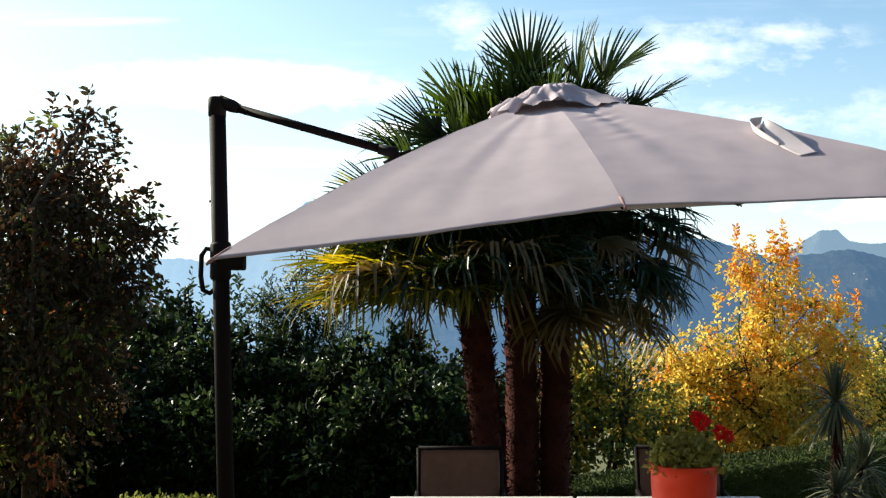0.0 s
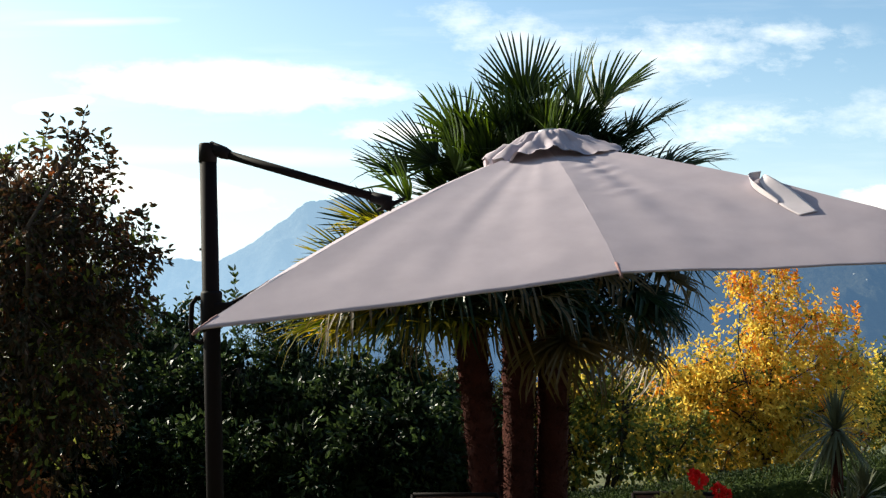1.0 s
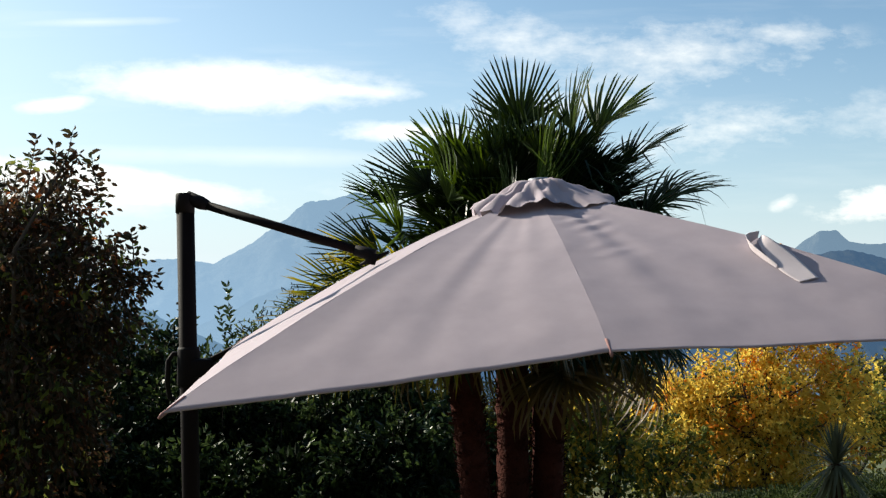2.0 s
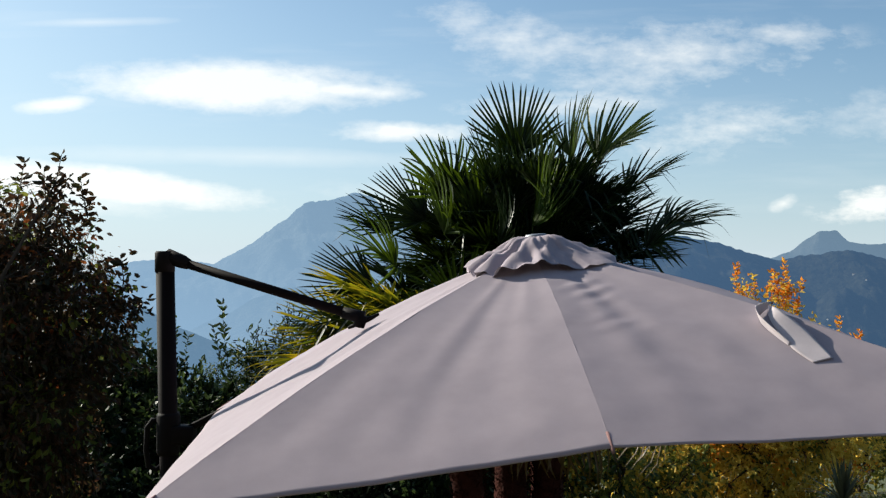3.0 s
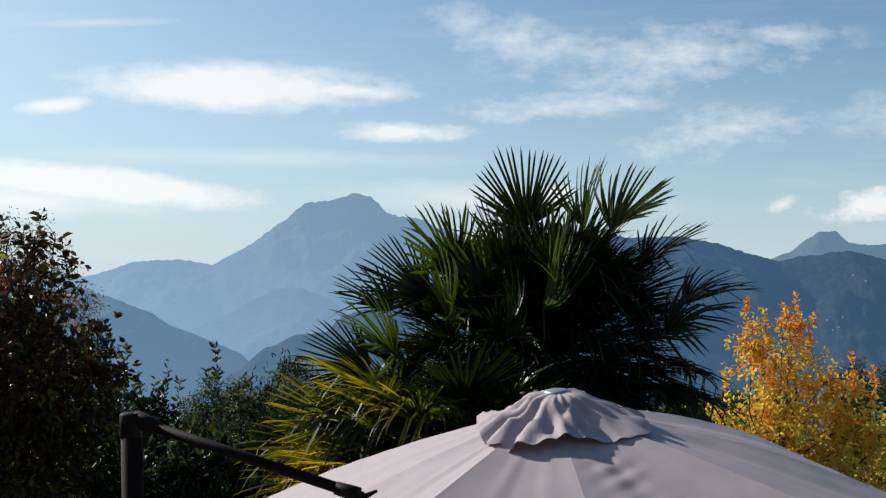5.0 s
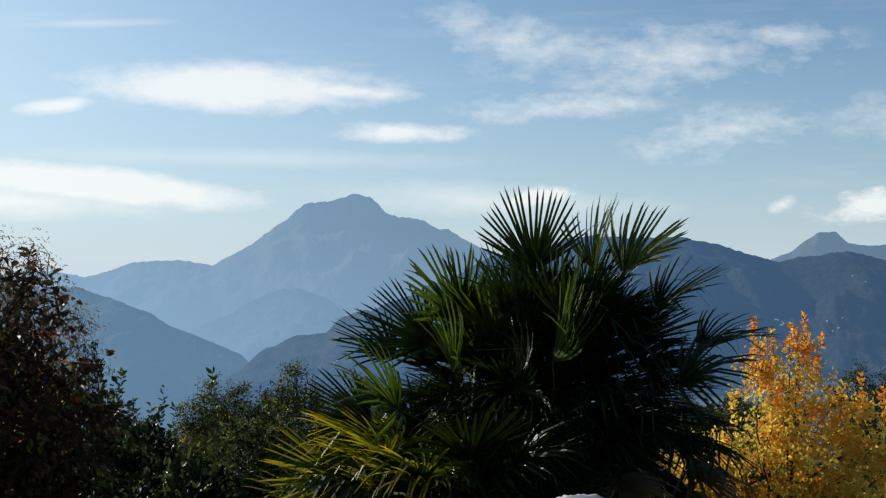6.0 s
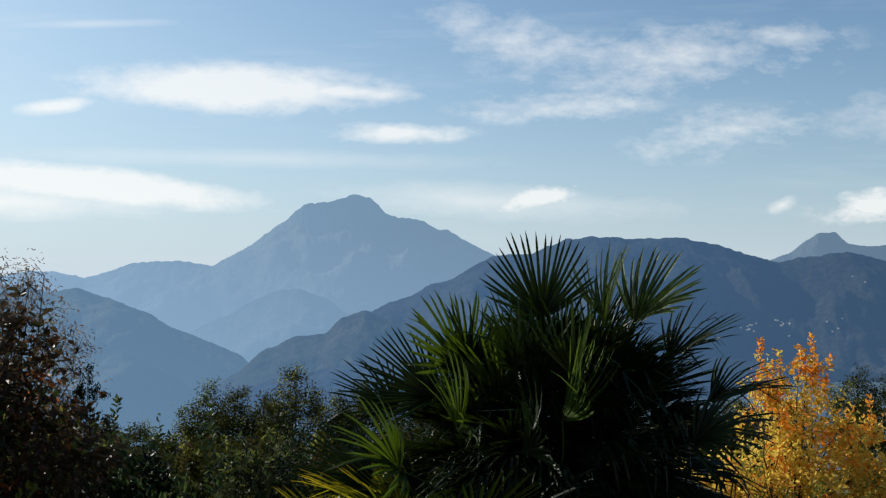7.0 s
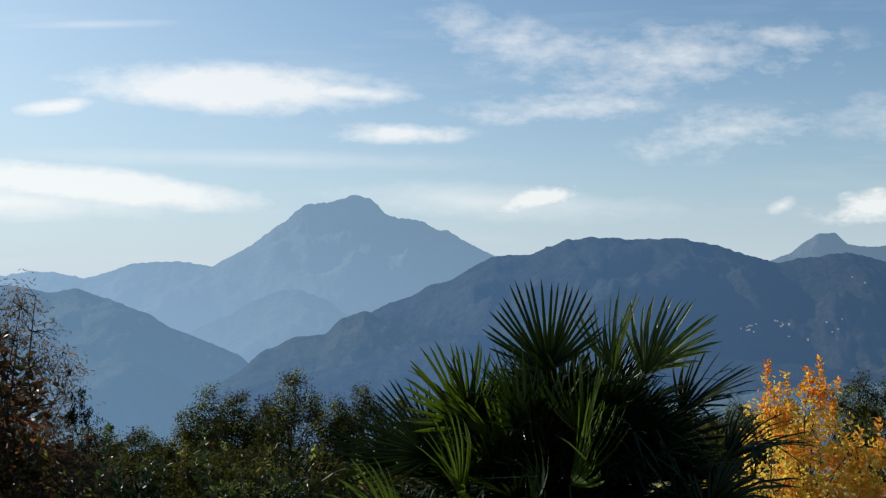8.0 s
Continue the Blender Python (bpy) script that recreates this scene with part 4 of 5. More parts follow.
def palm(foot, head, seed, count, old, heroes, label, r0=0.145, r1=0.160, low=-55, reach=1.0, lit=0.0, long=(), high=78):
    rng = np.random.default_rng(seed)
    p = thing("fan_palm", foot, label, "palm tree", "palms in a clump")
    o, head = Vector(foot), Vector(head)
    top = head - o
    n, v, f, sides = 34, [], [], 18
    for j in range(n + 1):
        q = j / n
        c = Vector((top.x * q ** 1.1, top.y * q ** 1.1, -0.15 + (top.z + 0.15) * q))
        for k in range(sides):
            a = 2 * math.pi * k / sides
            r = (r0 + (r1 - r0) * q) * (1 + 0.16 * noise.noise(Vector((math.cos(a) * 2, math.sin(a) * 2, j * 0.55 + seed))) + 0.05 * (j % 2))
            v.append(tuple(c + Vector((math.cos(a) * r, math.sin(a) * r, 0))))
    for j in range(n):
        f += [(j * sides + k, j * sides + (k + 1) % sides, (j + 1) * sides + (k + 1) % sides, (j + 1) * sides + k) for k in range(sides)]
    np_part("trunk", v, f, M_FIBRE, p, smooth=True)
    # loose fibres and old leaf bases on the trunk
    m = 1400
    q = rng.uniform(0.0, 1.0, m)
    a = rng.uniform(0, 2 * math.pi, m)
    r = (r0 + (r1 - r0) * q) * 0.97
    c = np.stack([top.x * q ** 1.1 + np.cos(a) * r, top.y * q ** 1.1 + np.sin(a) * r, top.z * q], 1)
    aims = np.stack([np.cos(a) * 0.3, np.sin(a) * 0.3, np.full(m, 0.6)], 1)
    lv, lf = leaf_field(c, aims, 0.075, 0.2, rng, 0.15, 0.5)
    tagged(np_part("fibre", lv, lf, M_FIBRE, p), kind="stuff")
    for k in range(count):
        az = k * 2.39996 + rng.normal(0, 0.2)
        s = (k + 0.5) / count
        el = radians(high + (low - high) * s ** 0.9 + rng.normal(0, 6))
        aim = Vector((math.cos(az) * math.cos(el), math.sin(az) * math.cos(el), math.sin(el)))
        face = Vector((0, 0, 1)) + Vector(rng.normal(0, 0.25, 3)) - Vector((aim.x, aim.y, 0)) * max(0, math.sin(el)) * 1.2
        at = top + Vector((math.cos(az) * 0.07, math.sin(az) * 0.07, 0.12 - 0.35 * s))
        # sun-side fronds take sunlit or lit green colour copies, the rest near-black
        pool = FANS_LIT if rng.uniform() < lit * (0.3 + s) and math.cos(az) < -0.1 else FANS_LIT_GREEN if rng.uniform() < 0.12 and math.cos(az) < 0.3 and s < 0.6 else FANS
        frond(p, pool[int(rng.integers(len(pool)))], at, aim, face, reach * rng.uniform(0.85, 1.12))
    for k in range(old):
        az = k * 2.39996 * 1.1 + rng.normal(0, 0.3)
        el = radians(rng.uniform(-60, -18))
        aim = Vector((math.cos(az) * math.cos(el), math.sin(az) * math.cos(el), math.sin(el)))
        frond(p, FANS_OLD[k % 2], top + Vector((math.cos(az) * 0.1, math.sin(az) * 0.1, -0.25)), aim, Vector((0, 0, 1)) + Vector(rng.normal(0, 0.3, 3)), reach * rng.uniform(0.8, 1.05))
    for k, (az, el) in enumerate(long):
        a, e = radians(az), radians(el)
        aim = Vector((math.cos(a) * math.cos(e), math.sin(a) * math.cos(e), math.sin(e)))
        # on the tinted palm, left and low fronds get the sunlit colour copy
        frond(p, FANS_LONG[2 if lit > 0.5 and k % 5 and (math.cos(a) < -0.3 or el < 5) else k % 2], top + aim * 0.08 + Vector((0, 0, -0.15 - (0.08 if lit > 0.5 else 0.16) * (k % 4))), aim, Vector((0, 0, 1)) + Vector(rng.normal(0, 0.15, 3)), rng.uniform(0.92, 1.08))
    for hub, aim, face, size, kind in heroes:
        frond(p, FANS_LIT_GREEN[kind - 10] if kind > 9 else (FANS_LIT if lit > 0.5 else FANS)[kind], Vector(hub) - o, aim, face, size)
    return p


palm((1.13, 9.95, -0.62), (1.16, 9.95, 2.95), 1, 124, 16,
     [((0.88, 9.75, 3.24), (-0.05, -0.05, 1.0), (0.1, -1, 0.1), 1.10, 0), ((1.22, 9.8, 3.33), (0.30, 0.0, 1.0), (-0.95, -0.35, 0.2), 1.0, 10), ((1.17, 9.8, 3.42), (0.72, 0.0, 0.72), (-0.65, -0.6, 0.5), 1.08, 11),
      ((1.40, 9.8, 3.22), (0.85, 0.0, 0.6), (-0.4, -0.3, 0.9), 1.02, 1), ((1.62, 9.8, 3.02), (0.97, 0.0, 0.30), (-0.3, -0.15, 1), 1.08, 2), ((0.85, 9.1, 2.65), (0.10, -0.35, 0.95), (0.9, -0.5, 0.3), 1.0, 10),
      ((1.0, 9.25, 2.95), (0.12, -0.3, 0.95), (-0.8, -0.5, 0.3), 0.95, 10), ((0.75, 9.3, 3.0), (-0.30, -0.2, 0.95), (0.8, -0.6, 0.2), 0.95, 1), ((1.5, 9.4, 2.7), (0.7, -0.5, 0.5), (-0.5, -0.4, 0.8), 1.0, 3),
      *[((0.78 + 0.09 * k, 9.95, 2.95), (-0.35 + 0.11 * k, 0.05 * (k % 3), 1), (0.6 - 0.2 * k, -0.8, 0.2), 0.80 + 0.05 * (k % 2), 1 + k % 2) for k in range(7)]],
     "tall fan palm with a shaggy brown trunk and dark green fans", reach=0.92, lit=0.0, low=-38, high=66,
     long=((0, -8), (-18, -22), (14, -28), (-40, -28), (-8, -40), (25, -12), (-55, -26), (8, -46), (-28, -38), (-70, -22), (-90, -24), (40, -40), (-5, -18), (5, -34), (-15, -32), (18, -20), (-30, -18), (30, -30), (-48, -22), (0, -44)))
palm((0.80, 9.9, -0.62), (0.77, 9.8, 2.75), 2, 106, 10,
     [((0.40, 9.7, 2.92), (-0.35, 0.0, 1.0), (0.45, -0.9, 0.2), 1.02, 12), ((0.30, 9.7, 2.95), (-0.12, -0.1, 1.0), (0.7, -0.7, 0.2), 0.9, 2), ((0.52, 9.6, 2.95), (-0.82, -0.05, 0.52), (0.3, -0.85, 0.5), 1.05, 0),
      ((0.16, 9.7, 2.90), (-0.88, 0.0, 0.48), (0.3, -0.6, 0.8), 0.92, 1), ((0.08, 9.5, 2.45), (-0.9, -0.1, 0.32), (0.2, -0.75, 0.6), 1.02, 0), ((0.35, 9.2, 2.7), (-0.35, -0.6, 0.75), (0.7, -0.4, 0.6), 1.0, 11),
      ((0.6, 9.1, 2.6), (0.0, -0.7, 0.7), (0.95, -0.2, 0.3), 0.95, 2), ((0.1, 9.2, 2.5), (-0.6, -0.5, 0.55), (0.4, -0.5, 0.8), 1.0, 12),
      *[((0.25 + 0.1 * k, 9.85, 2.65), (-0.55 + 0.14 * k, -0.1 * (k % 3), 0.9), (0.7 - 0.2 * k, -0.8, 0.3), 0.82, 1 + k % 2) for k in range(6)]],
     "middle fan palm with drooping old leaves under its crown", reach=0.92, low=-24, lit=0.0, high=62,
     long=((-80, -20), (-100, -26), (-120, -22), (-65, -26), (180, -15), (200, -28), (-90, -10), (-140, -20), (-110, -12), (215, -20), (170, -25), (-75, -30)))
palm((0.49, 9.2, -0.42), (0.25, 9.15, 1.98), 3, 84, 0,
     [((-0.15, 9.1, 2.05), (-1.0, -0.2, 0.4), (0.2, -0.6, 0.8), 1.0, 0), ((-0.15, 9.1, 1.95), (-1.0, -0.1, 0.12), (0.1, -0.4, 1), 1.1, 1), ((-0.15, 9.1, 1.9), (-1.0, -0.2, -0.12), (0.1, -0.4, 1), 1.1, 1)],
     "low leaning fan palm with leaves tinted a sunlit yellow-green", 0.125, 0.145, 4, 1.02, 0.9,
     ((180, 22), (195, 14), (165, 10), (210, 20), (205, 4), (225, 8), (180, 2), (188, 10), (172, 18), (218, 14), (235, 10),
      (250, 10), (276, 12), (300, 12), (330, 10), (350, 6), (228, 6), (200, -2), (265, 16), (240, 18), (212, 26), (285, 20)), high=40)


# ---- garden trees and shrubs ----
grow("persimmon_tree", (-4.9, 11.6, -0.75), "russet autumn tree with drooping glossy leaves", "tree",
     [(-4.55, 11.5, 2.5, 1.1, 1.0, 1.0), (-4.35, 11.5, 3.3, 0.55, 0.6, 0.6), (-4.25, 11.4, 3.75, 0.22, 0.25, 0.32), (-5.4, 11.6, 2.6, 1.2, 1.1, 1.2), (-4.9, 11.4, 1.5, 1.35, 1.0, 1.0),
      (-4.0, 11.4, 2.2, 0.75, 0.8, 0.8), (-4.7, 11.4, 0.7, 1.0, 0.9, 0.8), (-5.7, 11.5, 1.0, 1.1, 1.0, 1.2), (-4.1, 11.4, 1.2, 0.5, 0.7, 0.8), (-5.1, 11.6, 3.1, 0.5, 0.6, 0.5), (-5.3, 11.4, -0.1, 1.2, 0.9, 0.6)],
     1250, 16500, 0.098, 0.50, [(M_AUTUMN, 0.70), (M_OLIVE, 0.09), (M_RUST, 0.04)], 21, 0.09, 0.5, 0.36,
     shoots=[(-4.62, 11.5, 4.12, 0.6, M_AUTUMN), (-4.16, 11.4, 4.17, 0.7, M_AUTUMN), (-3.95, 11.4, 3.9, 0.45, M_AUTUMN), (-4.85, 11.5, 3.75, 0.4, M_AUTUMN), (-3.45, 11.3, 3.0, 0.5, M_AUTUMN), (-4.4, 11.5, 4.0, 0.5, M_AUTUMN), (-5.2, 11.5, 3.7, 0.5, M_AUTUMN)])
LAURELS = ((-4.6, 16.5, 3.9, 1.3), (-3.6, 15.2, 3.2, 1.3), (-2.6, 15.6, 3.2, 1.3), (-1.6, 14.6, 2.7, 1.2), (-6.4, 16.0, 3.9, 1.5), (-5.2, 14.8, 3.0, 1.3), (-0.7, 15.2, 3.1, 1.1), (-7.9, 16.2, 3.8, 1.5),
           (-2.0, 13.0, 1.9, 1.1), (-3.3, 13.2, 2.0, 1.1), (-0.6, 13.2, 2.3, 1.0), (-4.6, 13.3, 2.2, 1.1), (0.4, 13.8, 2.2, 1.0), (-6.0, 13.4, 2.2, 1.2))
SPRIGS = [(-3.68, 17.3, 2.36, 1.5, M_SPRIG), (-3.85, 17.3, 2.0, 1.1, M_SPRIG), (-5.22, 17.6, 2.38, 1.4, M_SPRIG), (-4.45, 17.3, 2.15, 1.4, M_SPRIG), (-4.7, 17.4, 1.8, 1.0, M_SPRIG), (-4.25, 17.3, 1.85, 1.0, M_SPRIG), (-5.0, 17.5, 1.9, 1.0, M_SPRIG), (-3.4, 17.3, 1.5, 0.9, M_SPRIG)]
for k, (x, y, h, w) in enumerate(LAURELS):
    z = ground_height(x, y) - 0.05
    grow("laurel_shrub", (x, y, z), "dense dark green laurel shrub with glossy leaves", "shrub",
         [(x, y, z + h * 0.35, w, w * 0.8, h * 0.36), (x - 0.3 * w, y, z + h * 0.62, w * 0.75, w * 0.7, h * 0.25), (x + 0.4 * w, y - 0.2, z + h * 0.6, w * 0.7, w * 0.6, h * 0.26), (x + 0.1, y, z + h * 0.84, w * 0.35, w * 0.35, h * 0.16),
          (x - 0.5 * w, y, z + h * 0.8, w * 0.2, w * 0.2, h * 0.18), (x, y - 0.3, z + h * 0.12, w, w * 0.7, h * 0.16)],
         # lit leaf copy grows commoner upwards, painting light on the tops
         480, 8600, 0.105, 0.44, [(M_LAUREL, 0.92), (M_SPRIG, 0.07, 1.5)], 50 + k, 0.05, 0.0, 0.40, 3, group="laurels in a row", fill=2600,
         shoots=SPRIGS if k == 0 else ())
z = ground_height(6.9, 21)
grow("yellow_tree", (6.9, 21.0, z), "slender autumn tree with golden yellow leaves", "tree",
     [(7.0, 21, -0.4, 1.7, 1.5, 1.4), (6.0, 21, -0.8, 1.6, 1.3, 1.2), (7.8, 21, -0.5, 1.5, 1.3, 1.4), (6.9, 21, 1.2, 0.95, 1.0, 1.1), (6.5, 21, 2.1, 0.42, 0.5, 0.75), (7.3, 21, 2.2, 0.40, 0.5, 0.8), (8.3, 21, 0.7, 0.55, 0.8, 0.9),
      (4.95, 21, 0.05, 0.8, 0.9, 0.75), (5.0, 21, -0.9, 0.9, 0.9, 0.8), (5.7, 20.6, 0.3, 0.7, 0.8, 0.7), (8.9, 21, 0.3, 0.4, 0.5, 0.8), (6.9, 21, -2.0, 2.2, 1.4, 0.8), (4.7, 21, -1.6, 0.9, 0.9, 0.7), (7.9, 21, 1.5, 0.35, 0.4, 0.6)],
     1350, 28000, 0.098, 0.58, [(M_YELLOW, 0.84, -0.4), (M_ORANGE, 0.09, 0.38), (M_OLIVE, 0.12, -0.7)], 31, 0.055, 0.3, 0.5, 4, shell=0.55, spread=0.09, fill=800,
     shoots=[(7.35, 21, 3.25, 1.1, M_ORANGE), (7.1, 21, 3.0, 0.9, M_ORANGE), (6.35, 21, 3.1, 1.0, M_ORANGE), (7.75, 21, 2.8, 0.9, M_ORANGE), (6.7, 21, 2.9, 0.8, M_YELLOW), (8.5, 21, 2.0, 1.0, M_ORANGE), (8.9, 21, 1.7, 0.9, M_ORANGE), (5.9, 21, 1.6, 0.8, M_YELLOW)])
for k, (x, y, h, w) in enumerate(((3.25, 18.4, 2.9, 0.8), (2.35, 18.6, 2.8, 0.8), (2.0, 18.8, 2.0, 1.0), (0.9, 18.9, 2.3, 1.1), (-0.4, 19.0, 2.7, 1.1), (4.3, 19.2, 1.7, 1.0), (-1.8, 19.5, 3.0, 1.2), (9.6, 22.5, 2.2, 1.2), (11.2, 23.0, 3.4, 1.3))):
    z = ground_height(x, y) - 0.05
    grow("hazel_shrub", (x, y, z), "olive green shrub turning yellow on the slope", "shrub",
         [(x, y, z + h * 0.4, w, w, h * 0.4), (x - w * 0.4, y, z + h * 0.7, w * 0.6, w * 0.6, h * 0.25), (x + w * 0.5, y, z + h * 0.68, w * 0.5, w * 0.6, h * 0.3), (x + 0.1, y, z + h * 0.9, w * 0.3, w * 0.3, h * 0.14)],
         240, 2300, 0.115, 0.62, [(M_OLIVE, 0.62), (M_WOODS if x > 8 else M_SPRIG, 0.12), (M_YELLOW, 0.30)] if x > 1.5 else [(M_WOODS, 0.55), (M_OLIVE, 0.12), (M_LAUREL, 0.30), (M_RUST, 0.04)], 141 + k, 0.05, 0.2, 0.4, 3, group="shrubs on the slope")
grow("feathery_shrub", (-2.55, 16.2, ground_height(-2.55, 16.2)), "feathery pale olive shrub rising behind the laurels", "shrub",
     [(-2.6, 16.2, 0.9, 0.7, 0.6, 0.9), (-2.3, 16.2, 1.6, 0.4, 0.4, 0.6), (-2.9, 16.2, 1.4, 0.35, 0.4, 0.5), (-1.9, 16.2, 0.9, 0.5, 0.5, 0.6), (-2.2, 16.2, -0.3, 0.8, 0.6, 0.8)],
     420, 8600, 0.09, 0.26, [(M_OLIVE, 0.12), (M_SPRIG, 0.36), (M_LAUREL, 0.5)], 171, 0.04, -0.1, 0.45, 4)
grow("willow_tree", (-8.6, 20.5, ground_height(-8.6, 20.5)), "half-bare willow with thin drooping brown twigs", "tree",
     [(-8.3, 20.5, 3.7, 0.8, 0.8, 0.9), (-7.5, 20.5, 3.0, 0.7, 0.8, 0.8), (-9.3, 20.5, 3.4, 0.9, 0.8, 1.0), (-7.4, 20.5, 2.1, 0.6, 0.8, 0.7), (-8.5, 20.5, 2.5, 0.9, 0.9, 0.8), (-7.8, 20.5, 1.3, 0.8, 0.8, 0.7), (-9.2, 20.5, 1.8, 0.8, 0.8, 0.8),
      (-7.0, 20.5, 2.6, 0.35, 0.5, 0.5), (-7.9, 20.5, 4.3, 0.4, 0.5, 0.5), (-8.8, 20.5, 4.4, 0.5, 0.5, 0.5)],
     900, 9000, 0.085, 0.24, [(M_WILLOW, 0.8), (M_AUTUMN, 0.2)], 71, 0.06, 0.6, 0.6, 3, shell=0.6, spread=0.10)


grow("bronze_shrub", (-6.2, 18.6, ground_height(-6.2, 18.6)), "bushy shrub with small bronze and russet autumn leaves", "shrub",
     [(-6.5, 18.6, 1.3, 0.9, 0.8, 0.9), (-5.7, 18.6, 0.9, 0.6, 0.7, 0.8), (-7.3, 18.6, 1.7, 0.9, 0.8, 0.9), (-6.2, 18.6, -0.2, 1.2, 0.9, 1.0), (-7.3, 18.6, 0.2, 1.1, 0.9, 1.0), (-5.2, 18.6, 0.1, 0.5, 0.6, 0.8), (-8.2, 18.6, 1.5, 0.9, 0.8, 1.2)],
     650, 11000, 0.095, 0.45, [(M_WILLOW, 0.5), (M_AUTUMN, 0.4), (M_RUST, 0.1)], 91, 0.05, 0.3, 0.4, 4, fill=1500)


# ---- clipped hedge and yuccas ----
def clipped_hedge(a, b, top_a, top_b, wide, seed, label, leaf=M_BOX):
    """A trimmed hedge between two ends: a woody core under a coat of small leaves."""
    rng = np.random.default_rng(seed)
    a, b = Vector(a), Vector(b)
    h = thing("clipped_hedge", a, label, "hedge")
    d = b - a
    run = Vector((d.x, d.y, 0)).normalized()
    side = Vector((-run.y, run.x, 0))
    v, n = [], 24
    for i in range(n + 1):
        q = i / n
        c, top = d * q, (top_a + (top_b - top_a) * q) - a.z
        for s, z in ((-1, d.z * q - 0.1), (-0.95, top - 0.08), (-0.7, top - 0.02), (0.7, top - 0.02), (0.95, top - 0.08), (1, d.z * q - 0.1)):
            p = Vector((c.x, c.y, 0)) + side * s * wide * (0.46 + 0.03 * noise.noise(Vector((i * 0.7, s, seed))))
            v.append((p.x, p.y, z + 0.03 * noise.noise(Vector((i * 0.5, z, seed)))))
    f = [(i * 6 + k, i * 6 + k + 1, (i + 1) * 6 + k + 1, (i + 1) * 6 + k) for i in range(n) for k in range(5)]
    np_part("core", v, f, leaf, h, smooth=True)
    m = int(d.length * 2600)
    q = rng.uniform(0, 1, m)
    t = (top_a + (top_b - top_a) * q) - a.z
    g = d.z * q
    u = rng.uniform(0, 2.6, m)
    s = np.where(u < 1, -1.0, np.where(u < 1.6, rng.uniform(-1, 1, m), 1.0))
    z = np.where((u >= 1) & (u < 1.6), t, g + (t - g) * rng.uniform(0, 1, m) ** 0.8)
    c = np.stack([d.x * q + side.x * s * wide / 2, d.y * q + side.y * s * wide / 2, z], 1) + rng.normal(0, 0.02, (m, 3))
    aims = np.stack([side.x * s, side.y * s, np.where((u >= 1) & (u < 1.6), 1.0, 0.25)], 1)
    lv, lf = leaf_field(c, aims, 0.05, 0.6, rng, -0.1, 0.8)
    tagged(np_part("leaves", lv, lf, leaf, h), kind="stuff")
    return h


clipped_hedge((1.7, 15.4, -1.9), (7.6, 14.6, -1.5), -1.32, -0.36, 0.9, 3, "long clipped green hedge below the terrace")
# brighter olive leaf stands in for sun on this low shrub
clipped_hedge((-2.7, 8.1, -0.1), (-1.95, 8.0, -0.1), 0.035, 0.05, 0.4, 4, "low clipped shrub by the terrace, coloured bright as if sunlit", M_OLIVE)


def yucca(at, heads, label, seed):
    rng = np.random.default_rng(seed)
    y = thing("yucca", at, label, "plant", "yuccas by the hedge")
    for x, dy, z, r, blades in heads:
        bm = bmesh.new()
        tube(bm, [(x * 0.3, 0, -0.1), (x * 0.8, dy * 0.7, z * 0.6), (x, dy, z)], [0.07, 0.055, 0.05], 10)
        part("trunk", bm, M_FIBRE, y)
        v, f = [], []
        for k in range(blades):
            az, el = k * 2.39996, radians(rng.uniform(-65, 85))
            d = np.array([math.cos(az) * math.cos(el), math.sin(az) * math.cos(el), math.sin(el)])
            w = np.array([-math.sin(az), math.cos(az), 0])
            L = r * rng.uniform(0.8, 1.1)
            base = len(v)
            for q, ww in ((0.0, 0.6), (0.35, 1.0), (0.7, 0.7), (1.0, 0.05)):
                c = np.array([x, dy, z]) + d * L * q + np.array([0, 0, -0.5 * L * q * q * (1 - abs(math.sin(el)) * 0.7)])
                v += [tuple(c - w * 0.013 * ww), tuple(c + w * 0.013 * ww)]
            f += [(base + 2 * j, base + 2 * j + 1, base + 2 * j + 3, base + 2 * j + 2) for j in range(3)]
        np_part("leaf_head", v, f, M_YUCCA, y)
    return y


yucca((3.72, 9.2, ground_height(3.72, 9.2)), [(-0.02, 0, 1.10, 0.46, 150), (0.02, -0.15, 0.30, 0.46, 140), (0.28, 0.1, 0.45, 0.42, 120)], "yucca with spiky grey-green leaf heads before the hedge", 61)
yucca((3.45, 8.6, ground_height(3.45, 8.6)), [(0.0, 0, 0.18, 0.34, 90)], "small spiky yucca beside a taller one", 62)


grow("juniper", (-6.35, 19.8, ground_height(-6.35, 19.8)), "dark upright juniper with pointed plumes", "shrub",
     [(-6.63, 19.8, 2.15, 0.07, 0.08, 0.55), (-6.50, 19.8, 2.2, 0.07, 0.08, 0.58), (-6.35, 19.75, 1.9, 0.07, 0.08, 0.52), (-6.20, 19.8, 1.72, 0.06, 0.08, 0.50), (-6.04, 19.8, 1.55, 0.06, 0.08, 0.46), (-6.75, 19.85, 1.8, 0.07, 0.08, 0.5), (-6.4, 19.8, 0.9, 0.42, 0.3, 0.7), (-6.4, 19.8, -0.6, 0.5, 0.4, 1.2)],
     340, 9000, 0.06, 0.3, [(M_LAUREL, 1.0)], 511, 0.04, -0.9, 0.12, 3, spread=0.03)


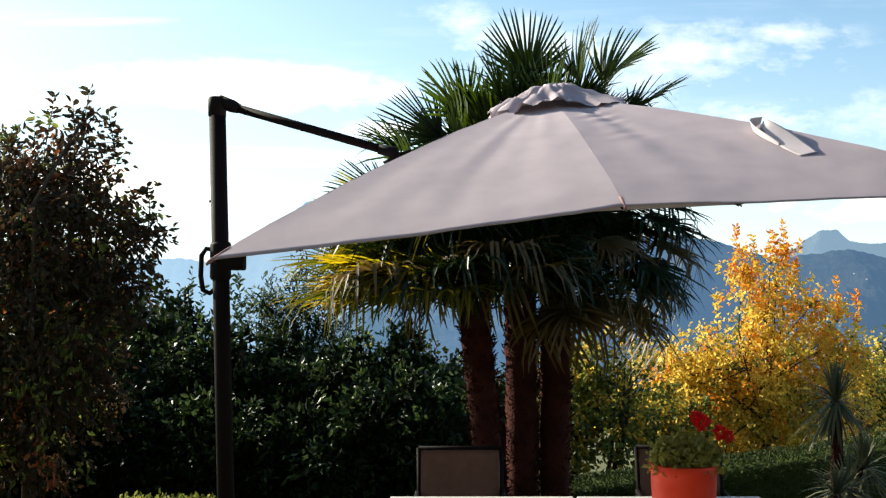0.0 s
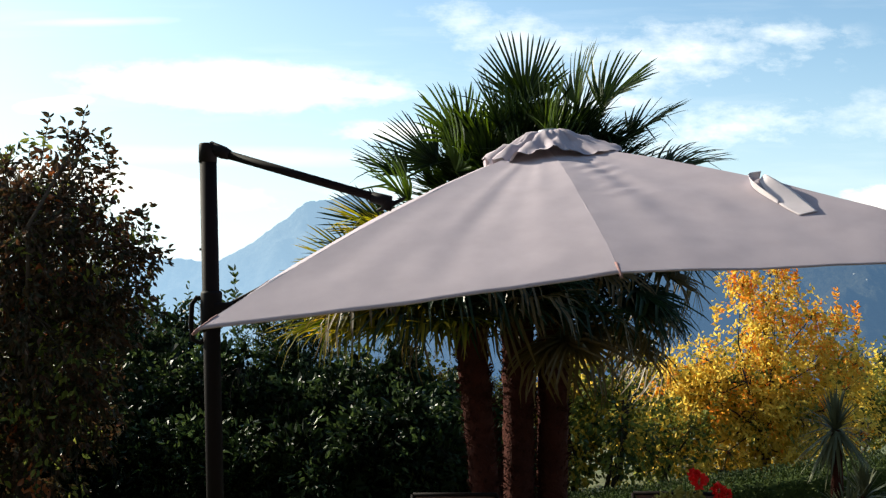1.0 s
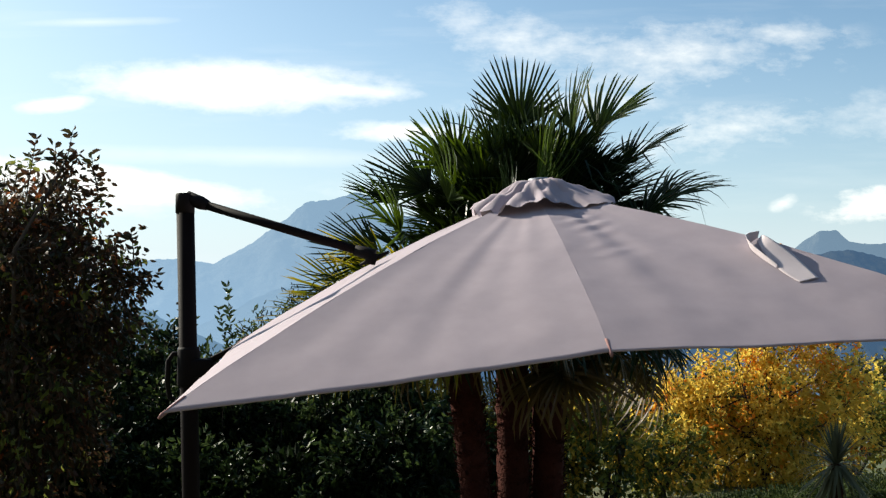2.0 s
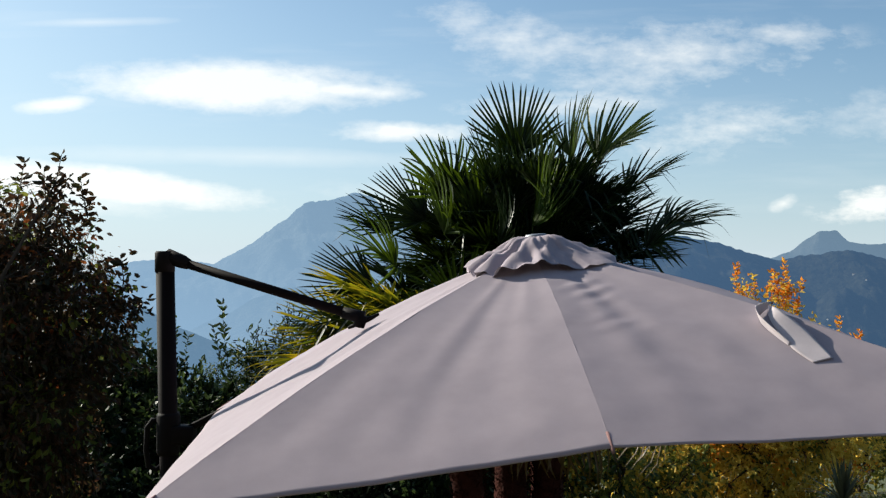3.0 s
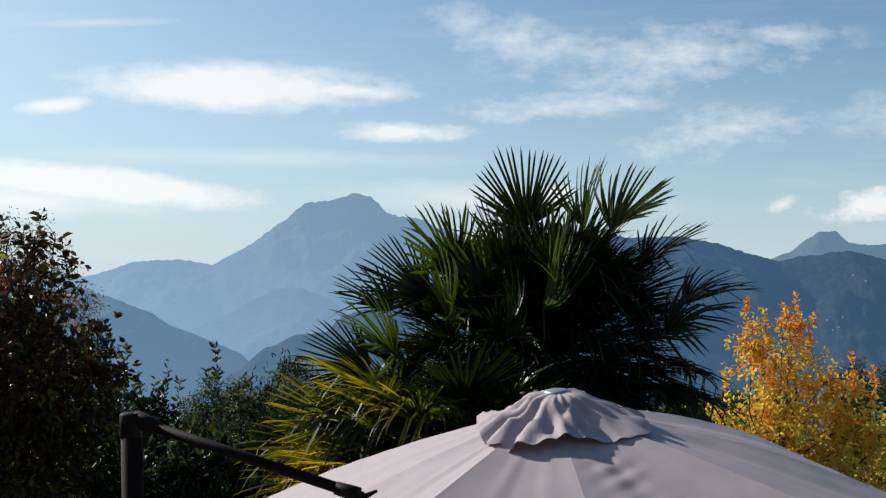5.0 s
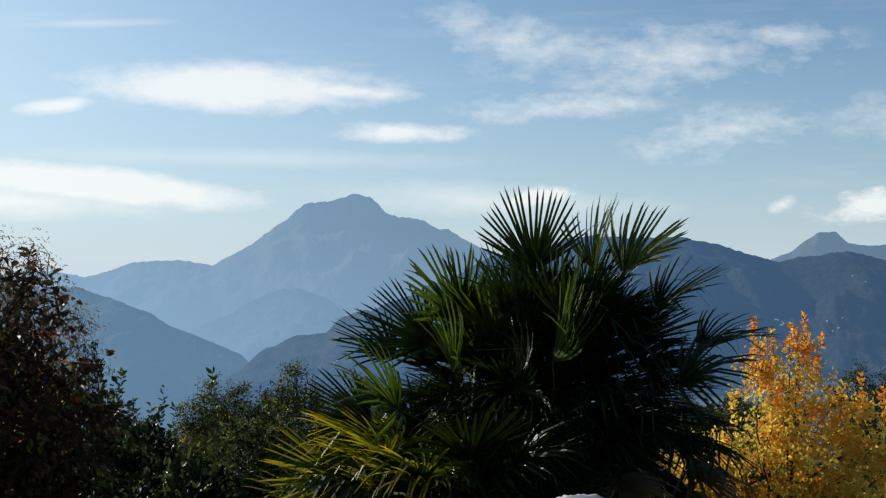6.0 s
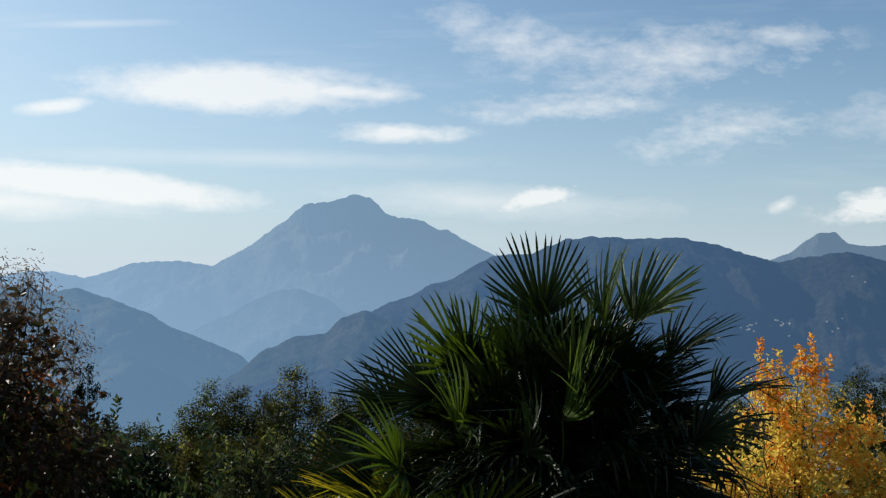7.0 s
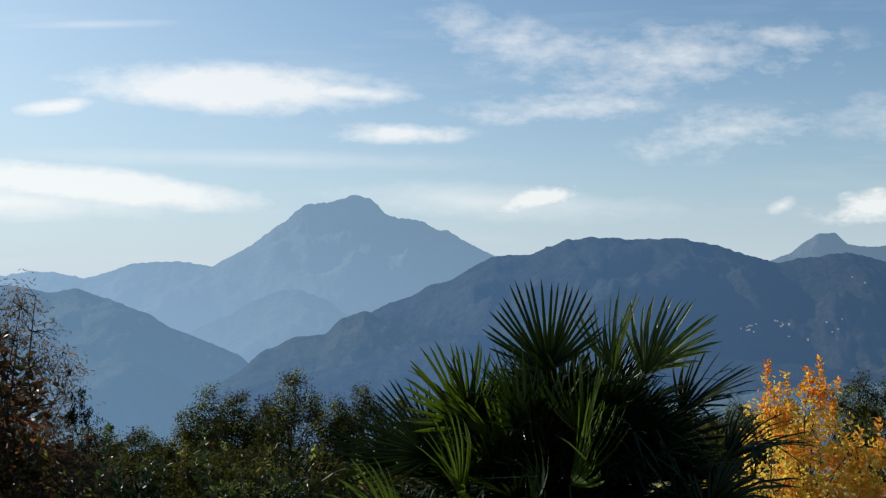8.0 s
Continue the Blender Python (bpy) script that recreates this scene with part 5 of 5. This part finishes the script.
# ---- wooded hillside below the garden ----
rng = np.random.default_rng(77)
for k, (x, y, h, w) in enumerate(((-26.5, 112, 15.5, 3.0), (-22.8, 110, 14.6, 2.8), (-20.0, 113, 14.0, 2.6), (-16.3, 109, 16.5, 3.2), (-12.0, 112, 14.2, 2.4), (-9.0, 114, 15.5, 2.8), (-4.5, 112, 13.5, 3.0),
                                  (0.5, 113, 13.5, 3.2), (-30.5, 118, 11.5, 3.4), (-35.5, 116, 11.0, 3.6), (-41.0, 118, 12.0, 3.6), (47.0, 112, 14.5, 3.2), (52.5, 110, 16.0, 3.6), (40, 116, 11.0, 3.6), (6.0, 114, 12.0, 3.4), (13.0, 115, 11, 3.4), (20, 115, 11, 3.4), (28, 116, 11, 3.6), (34, 114, 11, 3.4))):
    z, h, w = ground_height(x, y), h - 2.6, w * 1.1
    grow("woodland_tree", (x, y, z), "slender woodland tree with thinning olive leaves", "tree",
         [(x, y, z + h * 0.45, w * 0.85, w, h * 0.22), (x - w * 0.4, y, z + h * 0.66, w * 0.6, w * 0.7, h * 0.16), (x + w * 0.45, y, z + h * 0.7, w * 0.55, w * 0.7, h * 0.15), (x + w * 0.05, y, z + h * 0.88, w * 0.42, w * 0.5, h * 0.11), (x, y, z + h * 0.22, w, w, h * 0.18)],
         420, 14000, 0.20, 0.75, [(M_WOODS, 0.86), (M_OLIVE, 0.14)], 300 + k, 0.2, 0.1, 1.0, 2, group="woodland trees down the slope", spread=0.3, plain=True)
for k in range(34):
    y = float(rng.uniform(28, 92))
    x = float(rng.uniform(-0.46, 0.46)) * (y + 4)
    h = float(rng.uniform(3.2, 4.6)) * (0.65 + y / 120)
    z, w = ground_height(x, y), h * 0.42
    grow("scrub_bush", (x, y, z), "bushy olive and brown scrub on the hillside", "shrub",
         [(x, y, z + h * 0.35, w, w, h * 0.32), (x - w * 0.5, y, z + h * 0.6, w * 0.55, w * 0.6, h * 0.25), (x + w * 0.4, y, z + h * 0.7, w * 0.5, w * 0.6, h * 0.26), (x, y, z + h * 0.1, w * 1.2, w, h * 0.15)],
         170, 3400, 0.15 + y * 0.0017, 0.6, [(M_WOODS, 0.84), (M_OLIVE, 0.05), (M_AUTUMN, 0.12)], 400 + k, 0.09, 0.1, 0.6, 3, group="scrub on the hillside", spread=0.15, plain=True)


# ---- village on the far slope ----
def house(at, w, d, h, turn):
    b = thing("village_house", at, "tiny white house on the far wooded slope", "house", "houses of the far village")
    b.rotation_euler = (0, 0, turn)
    bm = bmesh.new()
    box(bm, (-w / 2, -d / 2, -6), (w / 2, d / 2, h))
    part("wall", bm, M_HOUSE, b, smooth=False)
    bm = bmesh.new()
    e = 0.6
    pts = [(-w / 2 - e, -d / 2 - e, h), (w / 2 + e, -d / 2 - e, h), (w / 2 + e, d / 2 + e, h), (-w / 2 - e, d / 2 + e, h), (-w / 2 - e, 0, h + d * 0.28), (w / 2 + e, 0, h + d * 0.28)]
    vs = [bm.verts.new(p) for p in pts]
    for q in ((0, 1, 5, 4), (2, 3, 4, 5), (0, 4, 3), (1, 2, 5), (3, 2, 1, 0)):
        bm.faces.new([vs[i] for i in q])
    part("roof", bm, M_TILE, b, smooth=False)


slope = SLOPES["mountain_right"]
su, sv = slope[:, 0] / slope[:, 1], (slope[:, 2] - 3.5) / slope[:, 1]
for k in range(30):
    cu, cv = ((0.315, -0.042), (0.347, -0.039), (0.40, -0.041), (0.368, -0.050), (0.430, 0.010))[(0, 0, 0, 1, 0, 1, 1, 2, 0, 3, 1, 2, 0, 4, 0)[k % 15]]
    cu, cv = cu + float(rng.normal(0, 0.006)), cv + float(rng.normal(0, 0.0024))
    near = np.argsort((su - cu) ** 2 + (sv - cv) ** 2)[:4]
    p = slope[near[np.argmin(slope[near, 1])]]
    house((float(p[0]), float(p[1]), float(p[2])), float(rng.uniform(2.5, 8)), float(rng.uniform(2.5, 5)), float(rng.uniform(1.6, 3.2)), float(rng.uniform(-0.7, 0.7)))
